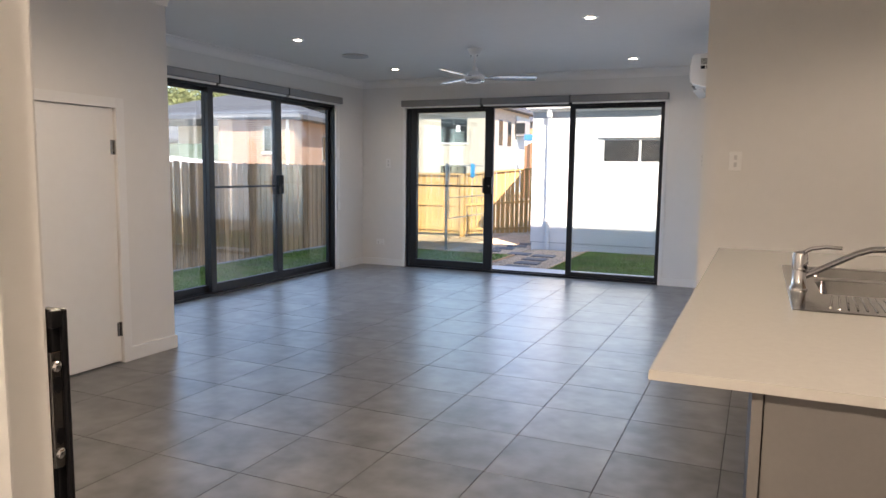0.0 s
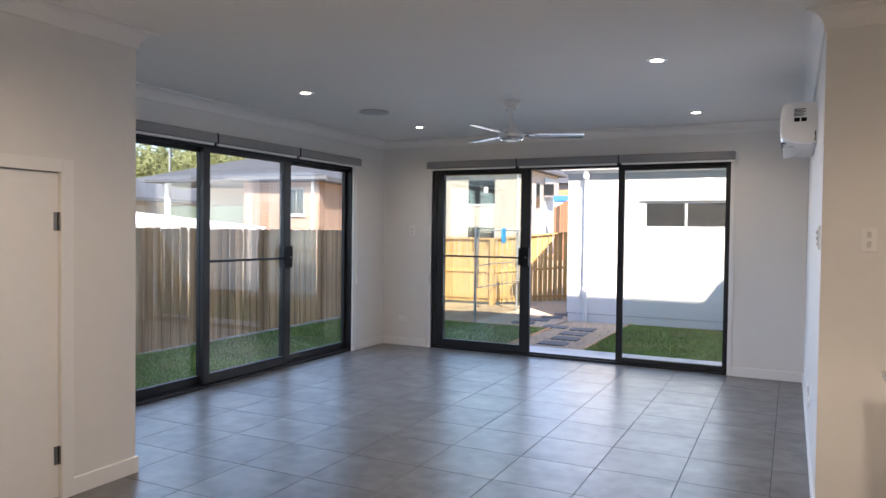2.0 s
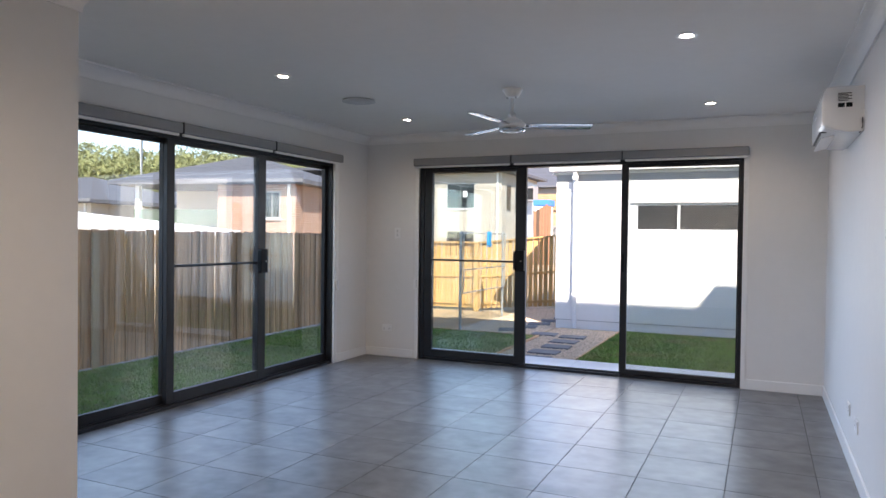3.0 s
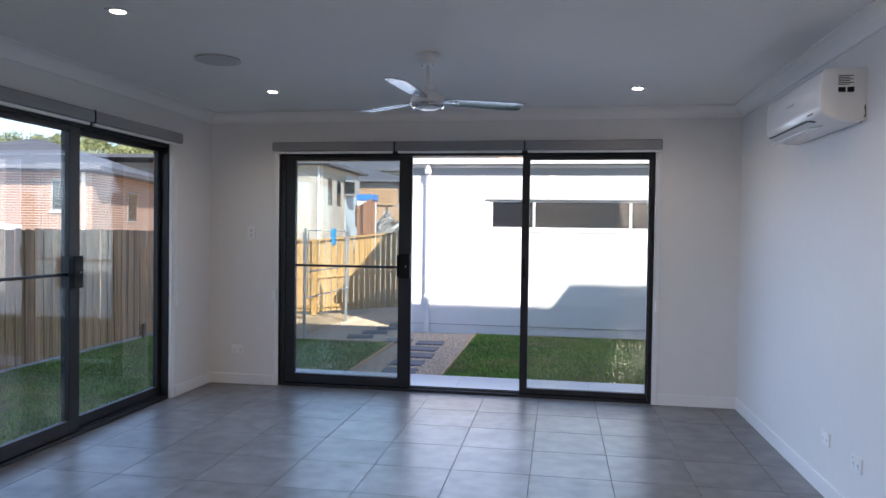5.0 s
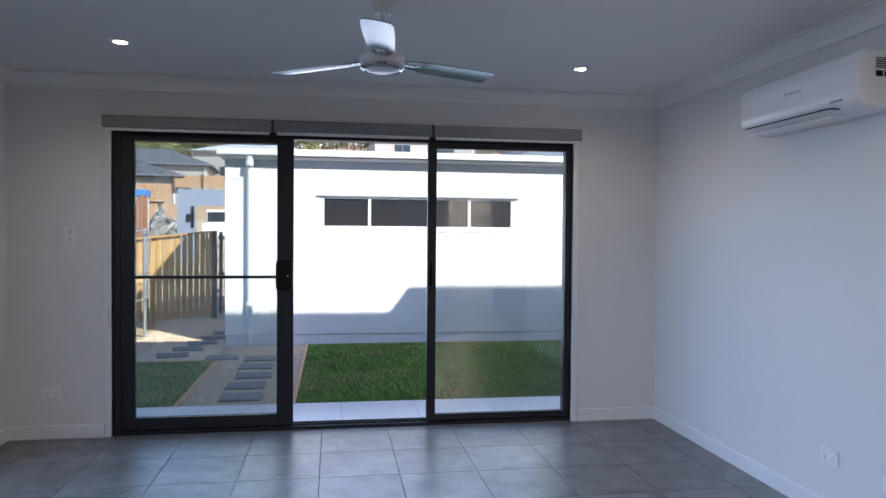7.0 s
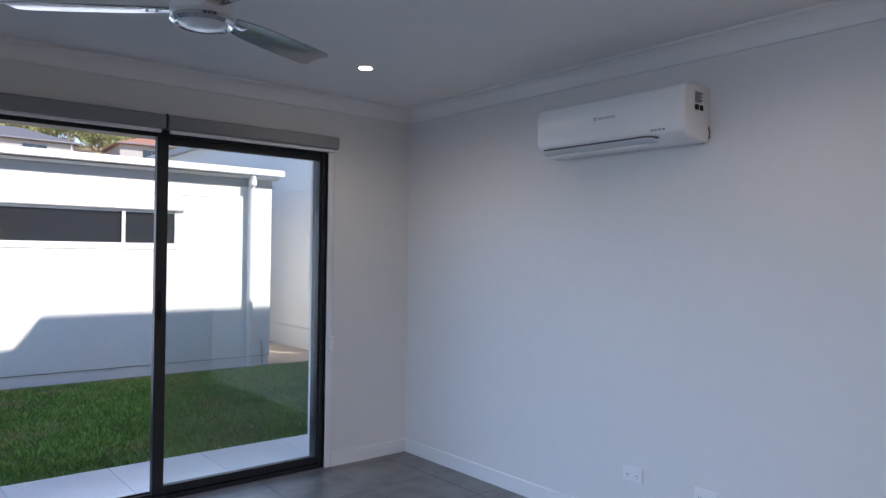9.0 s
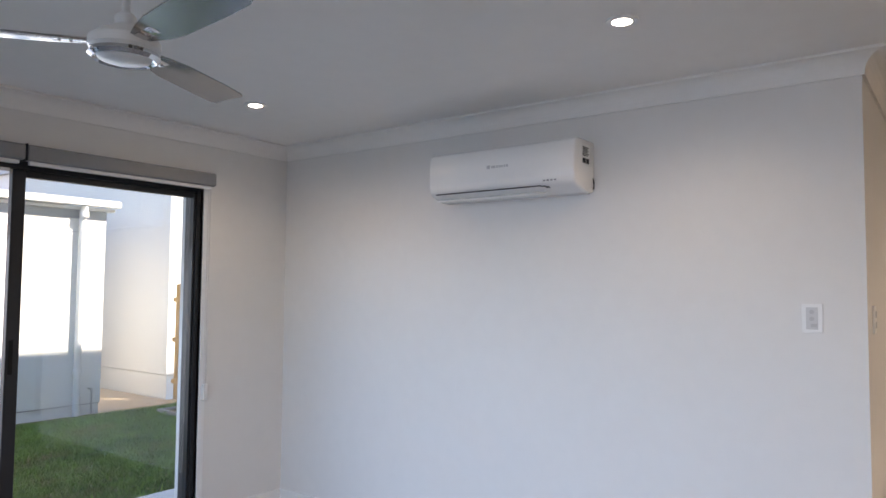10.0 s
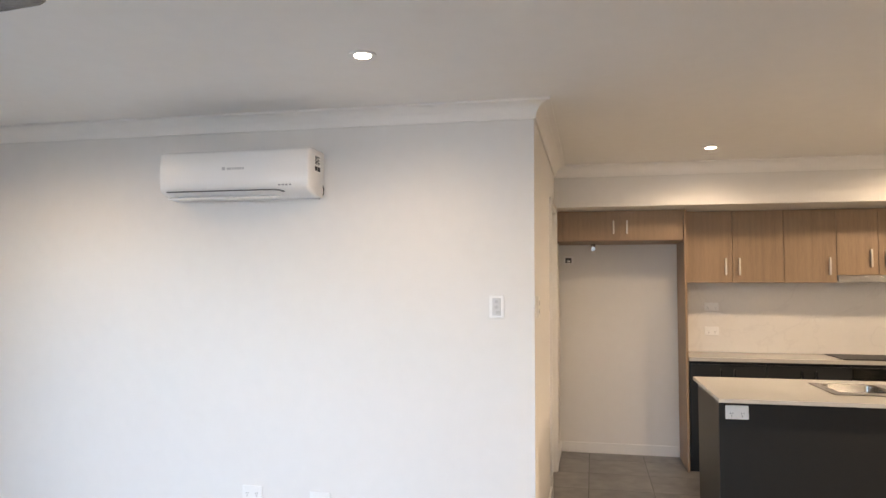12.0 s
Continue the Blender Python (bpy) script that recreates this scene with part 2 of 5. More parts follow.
nd, lp = sliding_door("door_north", (ND0, YN + 0.02, 0), 0, ND1 - ND0, "charcoal aluminium sliding door, middle bay open, clear glass")
door_panel(lp, 0.052, 1.183, 0.012, 0.085, 0.112, 0.08, True, True)
door_panel(lp, 0.07, 1.16, 0.066, 0.05, 0.06)
door_panel(lp, 2.122, ND1 - ND0 - 0.033, 0.012, 0.063, 0.012, 0.045)
wd, lp2 = sliding_door("door_west", (XW - 0.02, WD0, 0), 90, WD1 - WD0, "charcoal aluminium sliding door, closed, clear glass", 0.125, 0.022)
door_panel(lp2, 0.052, 1.045, 0.066, 0.05, 0.045)
door_panel(lp2, 0.990, 2.13, 0.012, 0.075, 0.10, 0.085, True, True)
door_panel(lp2, 2.07, WD1 - WD0 - 0.023, 0.066, 0.07, 0.035)

# ---- trim ----
def sweep(name, pts, profile, material, label, closed=False):
    """Sweeps a profile of (distance from the wall, height) along wall corners; the room lies to the left of the line."""
    bm = bmesh.new()
    n = len(pts)
    rings = []
    for i in range(n):
        p = Vector(pts[i])
        a = Vector(pts[i - 1]) if (i or closed) else None
        b = Vector(pts[(i + 1) % n]) if (i < n - 1 or closed) else None
        d0 = (p - a).normalized() if a is not None else (b - p).normalized()
        d1 = (b - p).normalized() if b is not None else d0
        n0, n1 = Vector((-d0.y, d0.x)), Vector((-d1.y, d1.x))
        m = (n0 + n1).normalized()
        m = m / max(0.2, m.dot(n0))
        rings.append([bm.verts.new((p.x + m.x * d, p.y + m.y * d, z)) for d, z in profile])
    k = len(profile)
    for i in range(n if closed else n - 1):
        r0, r1 = rings[i], rings[(i + 1) % n]
        for j in range(k):
            bm.faces.new((r0[j], r0[(j + 1) % k], r1[(j + 1) % k], r1[j]))
    if not closed:
        bm.faces.new(rings[0])
        bm.faces.new(rings[-1][::-1])
    return structure(part(name, bm, material, None), label)


COVE = [(0.001, CH - 0.09), (0.012, CH - 0.09), (0.012, CH - 0.08)] + [(0.012 + 0.068 * (1 - math.cos(a)), CH - 0.08 + 0.068 * math.sin(a)) for a in (0.25, 0.5, 0.75, 1.0, 1.3)] + [(0.08, CH - 0.012), (0.09, CH - 0.012), (0.09, CH - 0.001), (0.001, CH - 0.001)]
BULK = 1.11
sweep("cornice", [(XK, YH1), (BULK, YH1), (BULK, YR), (XE, YR), (XE, YN), (XW, YN), (XW, YS), (XS, YS), (XS, YH1), (XK, YH1)][1:-1], COVE, CEIL, "white coved plaster cornice")
SKIRT = [(0.001, 0.001), (0.012, 0.001), (0.012, 0.086), (0.009, 0.09), (0.001, 0.09)]
for run in ([(0.41, YR), (XE, YR), (XE, YN), (ND1 + 0.045, YN)], [(ND0 - 0.045, YN), (XW, YN), (XW, WD1 + 0.045)], [(XW, WD0 - 0.045), (XW, YS), (XS, YS), (XS, UD1 + 0.06)], [(XS, UD0 - 0.06), (XS, YH1), (-1.26, YH1)], [(XK, 4.705), (XK, YR), (1.25, YR)]):
    sweep("baseboard", run, SKIRT, TRIM, "white painted skirting board")

structure(boxes("bulkhead", [(BULK, XK, YH1, YR, 2.075, CH)], WALL), "white plaster bulkhead over the kitchen cupboards")
for nm, sp in (("trim", [(ND1, ND1 + 0.04, YN - 0.006, YN + 0.03, 0.0, DH + 0.03), (ND0 - 0.04, ND0, YN - 0.006, YN + 0.03, 0.0, DH + 0.03), (ND0, ND1, YN - 0.006, YN + 0.02, DH, DH + 0.04)]),
               ("trim", [(XW - 0.018, XW + 0.006, WD1 - 0.012, WD1 + 0.04, 0.0, DH + 0.03), (XW - 0.03, XW + 0.006, WD0 - 0.04, WD0, 0.0, DH + 0.03), (XW - 0.02, XW + 0.006, WD0, WD1, DH, DH + 0.04)])):
    structure(boxes(nm, sp, TRIM, bevel=0.002), "white painted reveal trim of the sliding door")


# ---- roller blinds ----
def roller_blinds(at, turn, w):
    """Three cassettes over one door, in local x, into the room along -y."""
    for k in range(3):
        b = thing("roller_blind", "rolled-up grey roller blind above the sliding door", "roller blind", at, "roller blinds over the doors", turn)
        a, e = -0.045 + k * (w + 0.09) / 3 + 0.003, -0.045 + (k + 1) * (w + 0.09) / 3 - 0.003
        bm = bmesh.new()
        box(bm, a, e, -0.075, -0.008, 2.055, 2.135, bevel=0.016, seg=3)
        bm.transform(b.matrix_world)
        part("cassette", bm, BLIND, b)
        bm = bmesh.new()
        box(bm, a + 0.02, e - 0.02, -0.052, -0.028, 2.036, 2.056, bevel=0.006)
        bm.transform(b.matrix_world)
        part("bottom_rail", bm, WHITE_PL, b, "white bottom rail")
        if k < 2:
            bm = bmesh.new()
            box(bm, e - 0.001, e + 0.007, -0.0765, -0.006, 2.053, 2.138, bevel=0.002, seg=1)
            bm.transform(b.matrix_world)
            part("bracket", bm, FRAME, b, "dark joining bracket")
        if k != 1:
            x = a + 0.012 if k == 0 else e - 0.012
            bm = bmesh.new()
            for dx in (-0.008, 0.008):
                tube(bm, [(x + dx, -0.02, 2.06), (x + dx, -0.02, 0.84)], 0.0018, 6)
            bm.transform(b.matrix_world)
            part("chain", bm, WHITE_PL, b, "white bead chain")
            bm = bmesh.new()
            box(bm, x - 0.016, x + 0.016, -0.03, -0.008, 0.75, 0.85, bevel=0.005)
            bm.transform(b.matrix_world)
            part("chain_clip", bm, WHITE_PL, b)


roller_blinds((ND0, YN, 0), 0, ND1 - ND0)
roller_blinds((XW, WD0, 0), 90, WD1 - WD0)


# ---- ceiling things ----
def downlight(x, y, watts, spread=160, blend=1.0):
    d = thing("downlight", "round white recessed downlight, switched on", "downlight", (x, y, CH), "downlights in the ceiling")
    bm = bmesh.new()
    bmesh.ops.create_circle(bm, segments=32, radius=0.034)
    r = bmesh.ops.extrude_edge_only(bm, edges=bm.edges[:])
    vs = [v for v in r["geom"] if isinstance(v, bmesh.types.BMVert)]
    for v in vs:
        v.co *= 0.058 / 0.034
    r = bmesh.ops.extrude_edge_only(bm, edges=[e for e in bm.edges if all(v in vs for v in e.verts)])
    for v in r["geom"]:
        if isinstance(v, bmesh.types.BMVert):
            v.co.z += 0.006
    bm.transform(pose(x, y, CH - 0.006))
    part("trim_ring", bm, WHITE_PL, d)
    bm = bmesh.new()
    cyl(bm, 0.035, 0.003, pose(x, y, CH - 0.005), 32)
    part("diffuser", bm, LAMP, d, "glowing diffuser")
    li = bpy.data.lights.new("downlight_lamp", "SPOT")
    li.energy, li.color, li.spot_size, li.spot_blend, li.shadow_soft_size = watts, (1.0, 0.87, 0.72), radians(spread), blend, 0.08
    ob = new("downlight_lamp", li)
    ob.matrix_world = pose(x, y, CH - 0.03)
    return d


for x, y in ((-4.37, 6.33), (-4.40, 8.23), (-1.75, 6.34), (-1.76, 8.36)):
    downlight(x, y, 4.6, 165, 0.7)
# All but the first are unseen lamps, added to brighten kitchen, stairs and hall.
for x, y, w, spread, blend in ((0.52, 4.614, 8, 165, 0.7), (0.52, 2.7, 13, 176, 0.3), (-2.4, 2.7, 36, 174, 0.4), (-0.8, 0.2, 85, 179, 0.12)):
    downlight(x, y, w, spread, blend)

spk = thing("ceiling_vent", "round grey flat ceiling vent", "vent", (-4.34, 7.27, CH))
bm = bmesh.new()
cyl(bm, 0.135, 0.012, pose(-4.34, 7.27, CH - 0.006), 40, 0.128)
part("rim", bm, mat("grey_vent", (0.60, 0.61, 0.62), 0.6), spk, smooth=True)
bm = bmesh.new()
for r in (0.03, 0.055, 0.08, 0.105):
    cyl(bm, r + 0.004, 0.004, pose(-4.34, 7.27, CH - 0.0125 - 0.0005 * (0.11 - r) * 100), 40)
part("grille", bm, mat("grey_vent_grille", (0.54, 0.55, 0.56), 0.6), spk)
# ceiling fan
FX, FY = -3.05, 7.30
fan = thing("ceiling_fan", "white and brushed metal three-blade ceiling fan at rest", "ceiling fan", (FX, FY, CH))
BLADE = mat("brushed_metal_fan_blade", (0.36, 0.36, 0.355), 0.2, 1.0, var=0.04, scale=8)


def lathe(bm, prof, m=Matrix(), seg=36):
    vs = [[bm.verts.new(m @ Vector((r * math.cos(2 * math.pi * k / seg), r * math.sin(2 * math.pi * k / seg), z))) for k in range(seg)] for r, z in prof]
    for a, b in zip(vs, vs[1:]):
        for k in range(seg):
            bm.faces.new((a[k], a[(k + 1) % seg], b[(k + 1) % seg], b[k]))
    bm.faces.new(vs[0])
    bm.faces.new(vs[-1][::-1])


bm = bmesh.new()
lathe(bm, [(0.066, CH), (0.066, CH - 0.004), (0.073, CH - 0.005), (0.072, CH - 0.012), (0.047, CH - 0.056), (0.04, CH - 0.062), (0.02, CH - 0.063)], pose(FX, FY, 0))
part("canopy", bm, WHITE_PL, fan, smooth=True)
for sx in (-1, 1):
    bm = bmesh.new()
    lathe(bm, [(0.004, 0.0), (0.007, 0.004), (0.007, 0.012), (0.003, 0.016)], pose(FX + sx * 0.032, FY - 0.02, CH - 0.074), 12)
    part("canopy_screw", bm, CHROME, fan, "chrome canopy screw", smooth=True)
bm = bmesh.new()
cyl(bm, 0.0115, 0.16, pose(FX, FY, CH - 0.13), 20)
part("rod", bm, WHITE_PL, fan, smooth=True)
bm = bmesh.new()
lathe(bm, [(0.02, 2.225), (0.03, 2.215), (0.03, 2.19), (0.075, 2.165), (0.098, 2.145), (0.098, 2.12), (0.085, 2.108)], pose(FX, FY, 0))
part("motor", bm, WHITE_PL, fan, smooth=True)
bm = bmesh.new()
lathe(bm, [(0.084, 2.112), (0.096, 2.108), (0.098, 2.098), (0.086, 2.088), (0.076, 2.096)], pose(FX, FY, 0))
part("chrome_ring", bm, CHROME, fan, "chrome ring", smooth=True)
bm = bmesh.new()
lathe(bm, [(0.077, 2.10), (0.07, 2.09), (0.045, 2.082), (0.01, 2.08)], pose(FX, FY, 0))
part("cap", bm, WHITE_PL, fan, smooth=True)
for ang in FAN_ANGLES:
    bm = bmesh.new()
    ys = [(0.10, 0.028, 0.028), (0.17, 0.045, 0.05), (0.24, 0.055, 0.062), (0.45, 0.062, 0.066), (0.56, 0.06, 0.064), (0.585, 0.05, 0.056)]
    top, bot = [], []
    for r, a, b in ys:
        top.append([bm.verts.new((r, y, 0.003 - 0.004 * (y / 0.06) ** 2)) for y in (-a, -a / 2, 0, b / 2, b)])
        bot.append([bm.verts.new((r, y, -0.002 - 0.004 * (y / 0.06) ** 2)) for y in (-a, -a / 2, 0, b / 2, b)])
    for g in (top, bot):
        for u, w in zip(g, g[1:]):
            for k in range(4):
                bm.faces.new((u[k], u[k + 1], w[k + 1], w[k]))
    for u, w in zip(range(5), range(1, 6)):
        for k in (0, 4):
            bm.faces.new((top[u][k], top[w][k], bot[w][k], bot[u][k]))
    for u in (0, 5):
        for k in range(4):
            bm.faces.new((top[u][k], top[u][k + 1], bot[u][k + 1], bot[u][k]))
    bm.transform(pose(FX, FY, 2.135, 0, 0, ang) @ pose(0, 0, 0, -9, 0, 0))
    bl = part("blade", bm, BLADE, fan, "brushed silver blade", True)
    bm = bmesh.new()
    box(bm, 0.075, 0.19, -0.018, 0.018, -0.004, 0.008, bevel=0.003)
    for sx in (0.14, 0.17):
        cyl(bm, 0.005, 0.004, pose(sx, 0, -0.006), 10)
    bm.transform(pose(FX, FY, 2.135, 0, 0, ang) @ pose(0, 0, 0, -9, 0, 0))
    part("blade_iron", bm, CHROME, bl, "chrome blade holder", True)

# ---- wall air conditioner ----
ac = thing("air_conditioner", "white wall-mounted split air conditioner with a glossy front", "air conditioner", (XE, 7.29, 1.91))
AY0, AY1 = 6.855, 7.735
prof = [(0.0, 1.925), (0.0, 2.175), (-0.15, 2.175), (-0.185, 2.168), (-0.20, 2.15), (-0.208, 2.08), (-0.208, 2.0), (-0.203, 1.965), (-0.185, 1.945), (-0.10, 1.918), (-0.03, 1.915)]
bm = bmesh.new()
rings = [[bm.verts.new((XE + x * f, y, 2.045 + (z - 2.045) * g)) for x, z in prof] for y, f, g in ((AY0, 0.93, 0.95), (AY0 + 0.008, 0.985, 0.99), (AY0 + 0.02, 1, 1), (AY1 - 0.02, 1, 1), (AY1 - 0.008, 0.985, 0.99), (AY1, 0.93, 0.95))]
for a, b in zip(rings, rings[1:]):
    for k in range(len(prof)):
        bm.faces.new((a[k], a[(k + 1) % len(prof)], b[(k + 1) % len(prof)], b[k]))
bm.faces.new(rings[0])
bm.faces.new(rings[-1][::-1])
AC_W = mat("glossy_white_abs", (0.84, 0.84, 0.83), 0.2, var=0.01)
part("body", bm, AC_W, ac, smooth=True)
bm = bmesh.new()
box(bm, XE - 0.2035, XE - 0.19, AY0 + 0.19, AY1 - 0.05, 1.9465, 1.9510)
box(bm, XE - 0.1985, XE - 0.185, AY0 + 0.165, AY0 + 0.19, 1.9440, 1.9485)
box(bm, XE - 0.192, XE - 0.17, AY0 + 0.15, AY0 + 0.165, 1.9385, 1.9445)
part("seam", bm, mat("dark_seam", (0.07, 0.07, 0.075), 0.5), ac, "dark seam under the front panel")
bm = bmesh.new()
box(bm, -0.06, 0.06, 0, AY1 - AY0 - 0.24, -0.004, 0.004, bevel=0.003)
bm.transform(Matrix.Translation((XE - 0.135, AY0 + 0.19, 1.926)) @ Matrix.Rotation(radians(-14), 4, "Y"))
part("louvre", bm, WHITE_PL, ac)
bm = bmesh.new()
for k, w in enumerate((0.014, 0.01, 0.01, 0.012, 0.01, 0.01, 0.01)):
    box(bm, XE - 0.2095, XE - 0.2075, 7.325 - k * 0.015 - w, 7.325 - k * 0.015, 2.06, 2.072)
box(bm, XE - 0.2095, XE - 0.2075, 7.335, 7.353, 2.058, 2.076)
part("badge", bm, mat("badge_grey", (0.50, 0.50, 0.51), 0.4), ac, "small grey maker's badge")
bm = bmesh.new()
for k in range(4):
    box(bm, XE - 0.207, XE - 0.203, AY0 + 0.10 + 0.02 * k, AY0 + 0.112 + 0.02 * k, 1.968, 1.976)
part("display", bm, GREY_PL, ac, "small grey display marks")
bm = bmesh.new()
box(bm, XE - 0.135, XE - 0.05, AY0 - 0.001, AY0 + 0.004, 2.05, 2.15)
lab = part("rating_label", bm, WHITE_PL, ac, "printed rating label")
bm = bmesh.new()
for k in range(6):
    box(bm, XE - 0.128, XE - 0.128 + (0.05 if k % 2 else 0.066), AY0 - 0.0025, AY0 - 0.0005, 2.135 - k * 0.008 - 0.004, 2.135 - k * 0.008)
box(bm, XE - 0.128, XE - 0.096, AY0 - 0.0025, AY0 - 0.0005, 2.056, 2.08)
box(bm, XE - 0.088, XE - 0.058, AY0 - 0.0025, AY0 - 0.0005, 2.056, 2.08)
part("print", bm, BLACK, lab, "dark printed lines")
bm = bmesh.new()
tube(bm, [(XE - 0.008, AY0 + 0.004, 2.00), (XE - 0.009, AY0 - 0.005, 1.97), (XE - 0.008, AY0 - 0.004, 1.945), (XE - 0.02, AY0 + 0.02, 1.915)], 0.003, 8)
part("cable", bm, BLACK, ac, "black power cable", True)


# ---- switches and sockets ----
def plate(name, label, cat, at, turn, w, h, kind):
    """A wall plate that faces local -y."""
    e = thing(name, label, cat, at, turn=turn, group="wall plates")

    def add(pn, bm, m, par=e, lb=""):
        bm.transform(e.matrix_world)
        return part(pn, bm, m, par, lb)

    bm = bmesh.new()
    box(bm, -w / 2, w / 2, -0.009, -0.0005, -h / 2, h / 2, bevel=0.003)
    p = add("plate", bm, WHITE_PL)
    if kind == "switch":
        for z in (0.022, -0.022):
            bm = bmesh.new()
            box(bm, -0.009, 0.009, -0.0135, -0.008, z - 0.014, z + 0.014, bevel=0.002)
            add("rocker", bm, PLATE_G)
    elif kind == "fan":
        bm = bmesh.new()
        box(bm, -0.022, 0.022, -0.012, -0.008, -0.045, 0.045, bevel=0.002)
        add("insert", bm, PLATE_G)
        for z in (0.026, -0.002):
            bm = bmesh.new()
            cyl(bm, 0.009, 0.006, pose(0, -0.014, z, 90), 16)
            add("button", bm, BUTTON_G)
        bm = bmesh.new()
        box(bm, -0.004, 0.018, -0.015, -0.011, -0.036, -0.022, bevel=0.001)
        add("button", bm, BUTTON_G)
    else:
        for x in (-w * 0.24, w * 0.24):
            bm = bmesh.new()
            for dx, dz, rot in ((-0.006, -0.004, 30), (0.006, -0.004, -30), (0, -0.018, 0)):
                box(bm, x + dx - 0.0012, x + dx + 0.0012, -0.0096, -0.0085, dz - 0.004, dz + 0.004)
            add("socket_slots", bm, BLACK, p, "dark socket slots")
            bm = bmesh.new()
            box(bm, x * 1.45 - 0.006, x * 1.45 + 0.006, -0.0125, -0.008, 0.012, 0.026, bevel=0.0015)
            add("rocker", bm, WHITE_PL, p)
    return e


plate("wall_switch", "white two-gang light switch on the white wall", "switch", (-4.97, YN, 1.345), 0, 0.072, 0.115, "switch")
plate("power_point", "white double power point on the white wall", "power point", (-5.09, YN, 0.31), 0, 0.115, 0.072, "gpo")
plate("fan_control", "white fan control plate on the white wall", "switch", (XE, 5.895, 1.335), -90, 0.078, 0.118, "fan")
plate("power_point", "white double power point on the white wall", "power point", (XE, 7.244, 0.311), -90, 0.115, 0.072, "gpo")
plate("antenna_point", "white aerial and data plate on the white wall", "power point", (XE, 6.85, 0.30), -90, 0.115, 0.072, "gpo")
plate("wall_switch", "white two-gang light switch on the return wall", "switch", (-0.677, YR, 1.33), 0, 0.072, 0.115, "switch")

# ---- cupboard door under the stairs ----
ud = thing("cupboard_door", "low flush white door, closed, with a satin lever handle", "door", (XS - 0.02, (UD0 + UD1) / 2, 0))
boxes("leaf", [(XS - 0.045, XS - 0.010, UD0 + 0.004, UD1 - 0.004, 0.012, UDH - 0.004)], DOORP, ud, bevel=0.002)
for z in (0.22, 1.37):
    bm = bmesh.new()
    cyl(bm, 0.006, 0.09, pose(XS - 0.004, UD1 - 0.002, z), 12)
    box(bm, XS - 0.012, XS - 0.008, UD1 - 0.03, UD1 - 0.002, z - 0.045, z + 0.045)
    part("hinge", bm, STEEL, ud, "satin steel hinge")
bm = bmesh.new()
cyl(bm, 0.026, 0.008, pose(XS - 0.005, UD0 + 0.065, 1.0, 0, 90, 0), 24)
cyl(bm, 0.009, 0.05, pose(XS + 0.015, UD0 + 0.065, 1.0, 0, 90, 0), 14)
box(bm, XS + 0.034, XS + 0.048, UD0 + 0.055, UD0 + 0.185, 0.991, 1.009, bevel=0.004)
part("handle", bm, STEEL, ud, "satin metal lever handle", True)
structure(boxes("trim", [(XS, XS + 0.014, UD1, UD1 + 0.062, 0, UDH + 0.062), (XS, XS + 0.014, UD0 - 0.062, UD0, 0, UDH + 0.062), (XS, XS + 0.014, UD0, UD1, UDH, UDH + 0.062)], TRIM, bevel=0.002), "white door architrave")

# ---- hall doorway with its lock keeper ----
structure(boxes("door_1", [(-1.20, -1.165, YH0 - 0.012, YH1 - 0.004, 0, 2.06), (-0.355, -0.325, YH0 - 0.012, YH1 + 0.012, 0, 2.06), (-1.165, -0.355, YH0 - 0.012, YH1 - 0.004, 2.03, 2.06), (-1.164, -1.150, YH0 - 0.012, YH0 + 0.035, 0, 2.03)], TRIM, bevel=0.004), "white door jamb of the hall doorway")
lock = thing("lock_keeper", "black lock keeper with a steel plate screwed to the door jamb", "lock", (-1.165, 1.46, 1.0))
boxes("case", [(-1.185, -1.166, 1.451, 1.464, 0.80, 1.104), (-1.166, -1.159, 1.459, 1.464, 0.80, 1.104), (-1.166, -1.160, 1.4465, 1.459, 1.086, 1.104)], BLACK, lock, bevel=0.002)
bm = bmesh.new()
box(bm, -1.1665, -1.163, 1.4465, 1.458, 0.942, 1.062, bevel=0.0008)
fp = part("face_plate", bm, STEEL, lock, "steel face plate")
for z in (1.047, 0.957):
    bm = bmesh.new()
    lathe(bm, [(0.0055, 0), (0.0055, 0.0015), (0.003, 0.003)], pose(-1.163, 1.4525, z, 0, 90, 0), 14)
    part("screw", bm, CHROME, fp, "", True)
for z in (1.028, 0.975):
    bm = bmesh.new()
    cyl(bm, 0.006, 0.0012, pose(-1.1628, 1.4525, z, 0, 90, 0) @ Matrix.Diagonal((1.5, 0.8, 1, 1)), 16)
    part("slot", bm, BLACK, fp, "dark screw slot")

# ---- kitchen ----
WOOD = mat("oak_laminate", (0.30, 0.20, 0.125), 0.45, var=0.20, scale=5, by_object=0.06)
nt = WOOD.node_tree
mp = nt.nodes.new("ShaderNodeMapping")
mp.inputs["Scale"].default_value = (4.0, 7.0, 0.30)
tc = [n for n in nt.nodes if n.type == "TEX_COORD"][0]
nt.links.new(tc.outputs["Object"], mp.inputs["Vector"])
for n in nt.nodes:
    if n.type == "TEX_NOISE":
        nt.links.new(mp.outputs[0], n.inputs["Vector"])
MARBLE = mat("white_marble_splashback", (0.74, 0.72, 0.69), 0.18, var=0.02, scale=3)
nt = MARBLE.node_tree
b_ = nt.nodes["Principled BSDF"]
old = b_.inputs["Base Color"].links[0].from_socket
mn = nt.nodes.new("ShaderNodeTexNoise")
mn.inputs["Scale"].default_value, mn.inputs["Detail"].default_value, mn.inputs["Distortion"].default_value = 1.6, 6.0, 1.2
nt.links.new([n for n in nt.nodes if n.type == "TEX_COORD"][0].outputs["Object"], mn.inputs["Vector"])
cr = nt.nodes.new("ShaderNodeValToRGB")
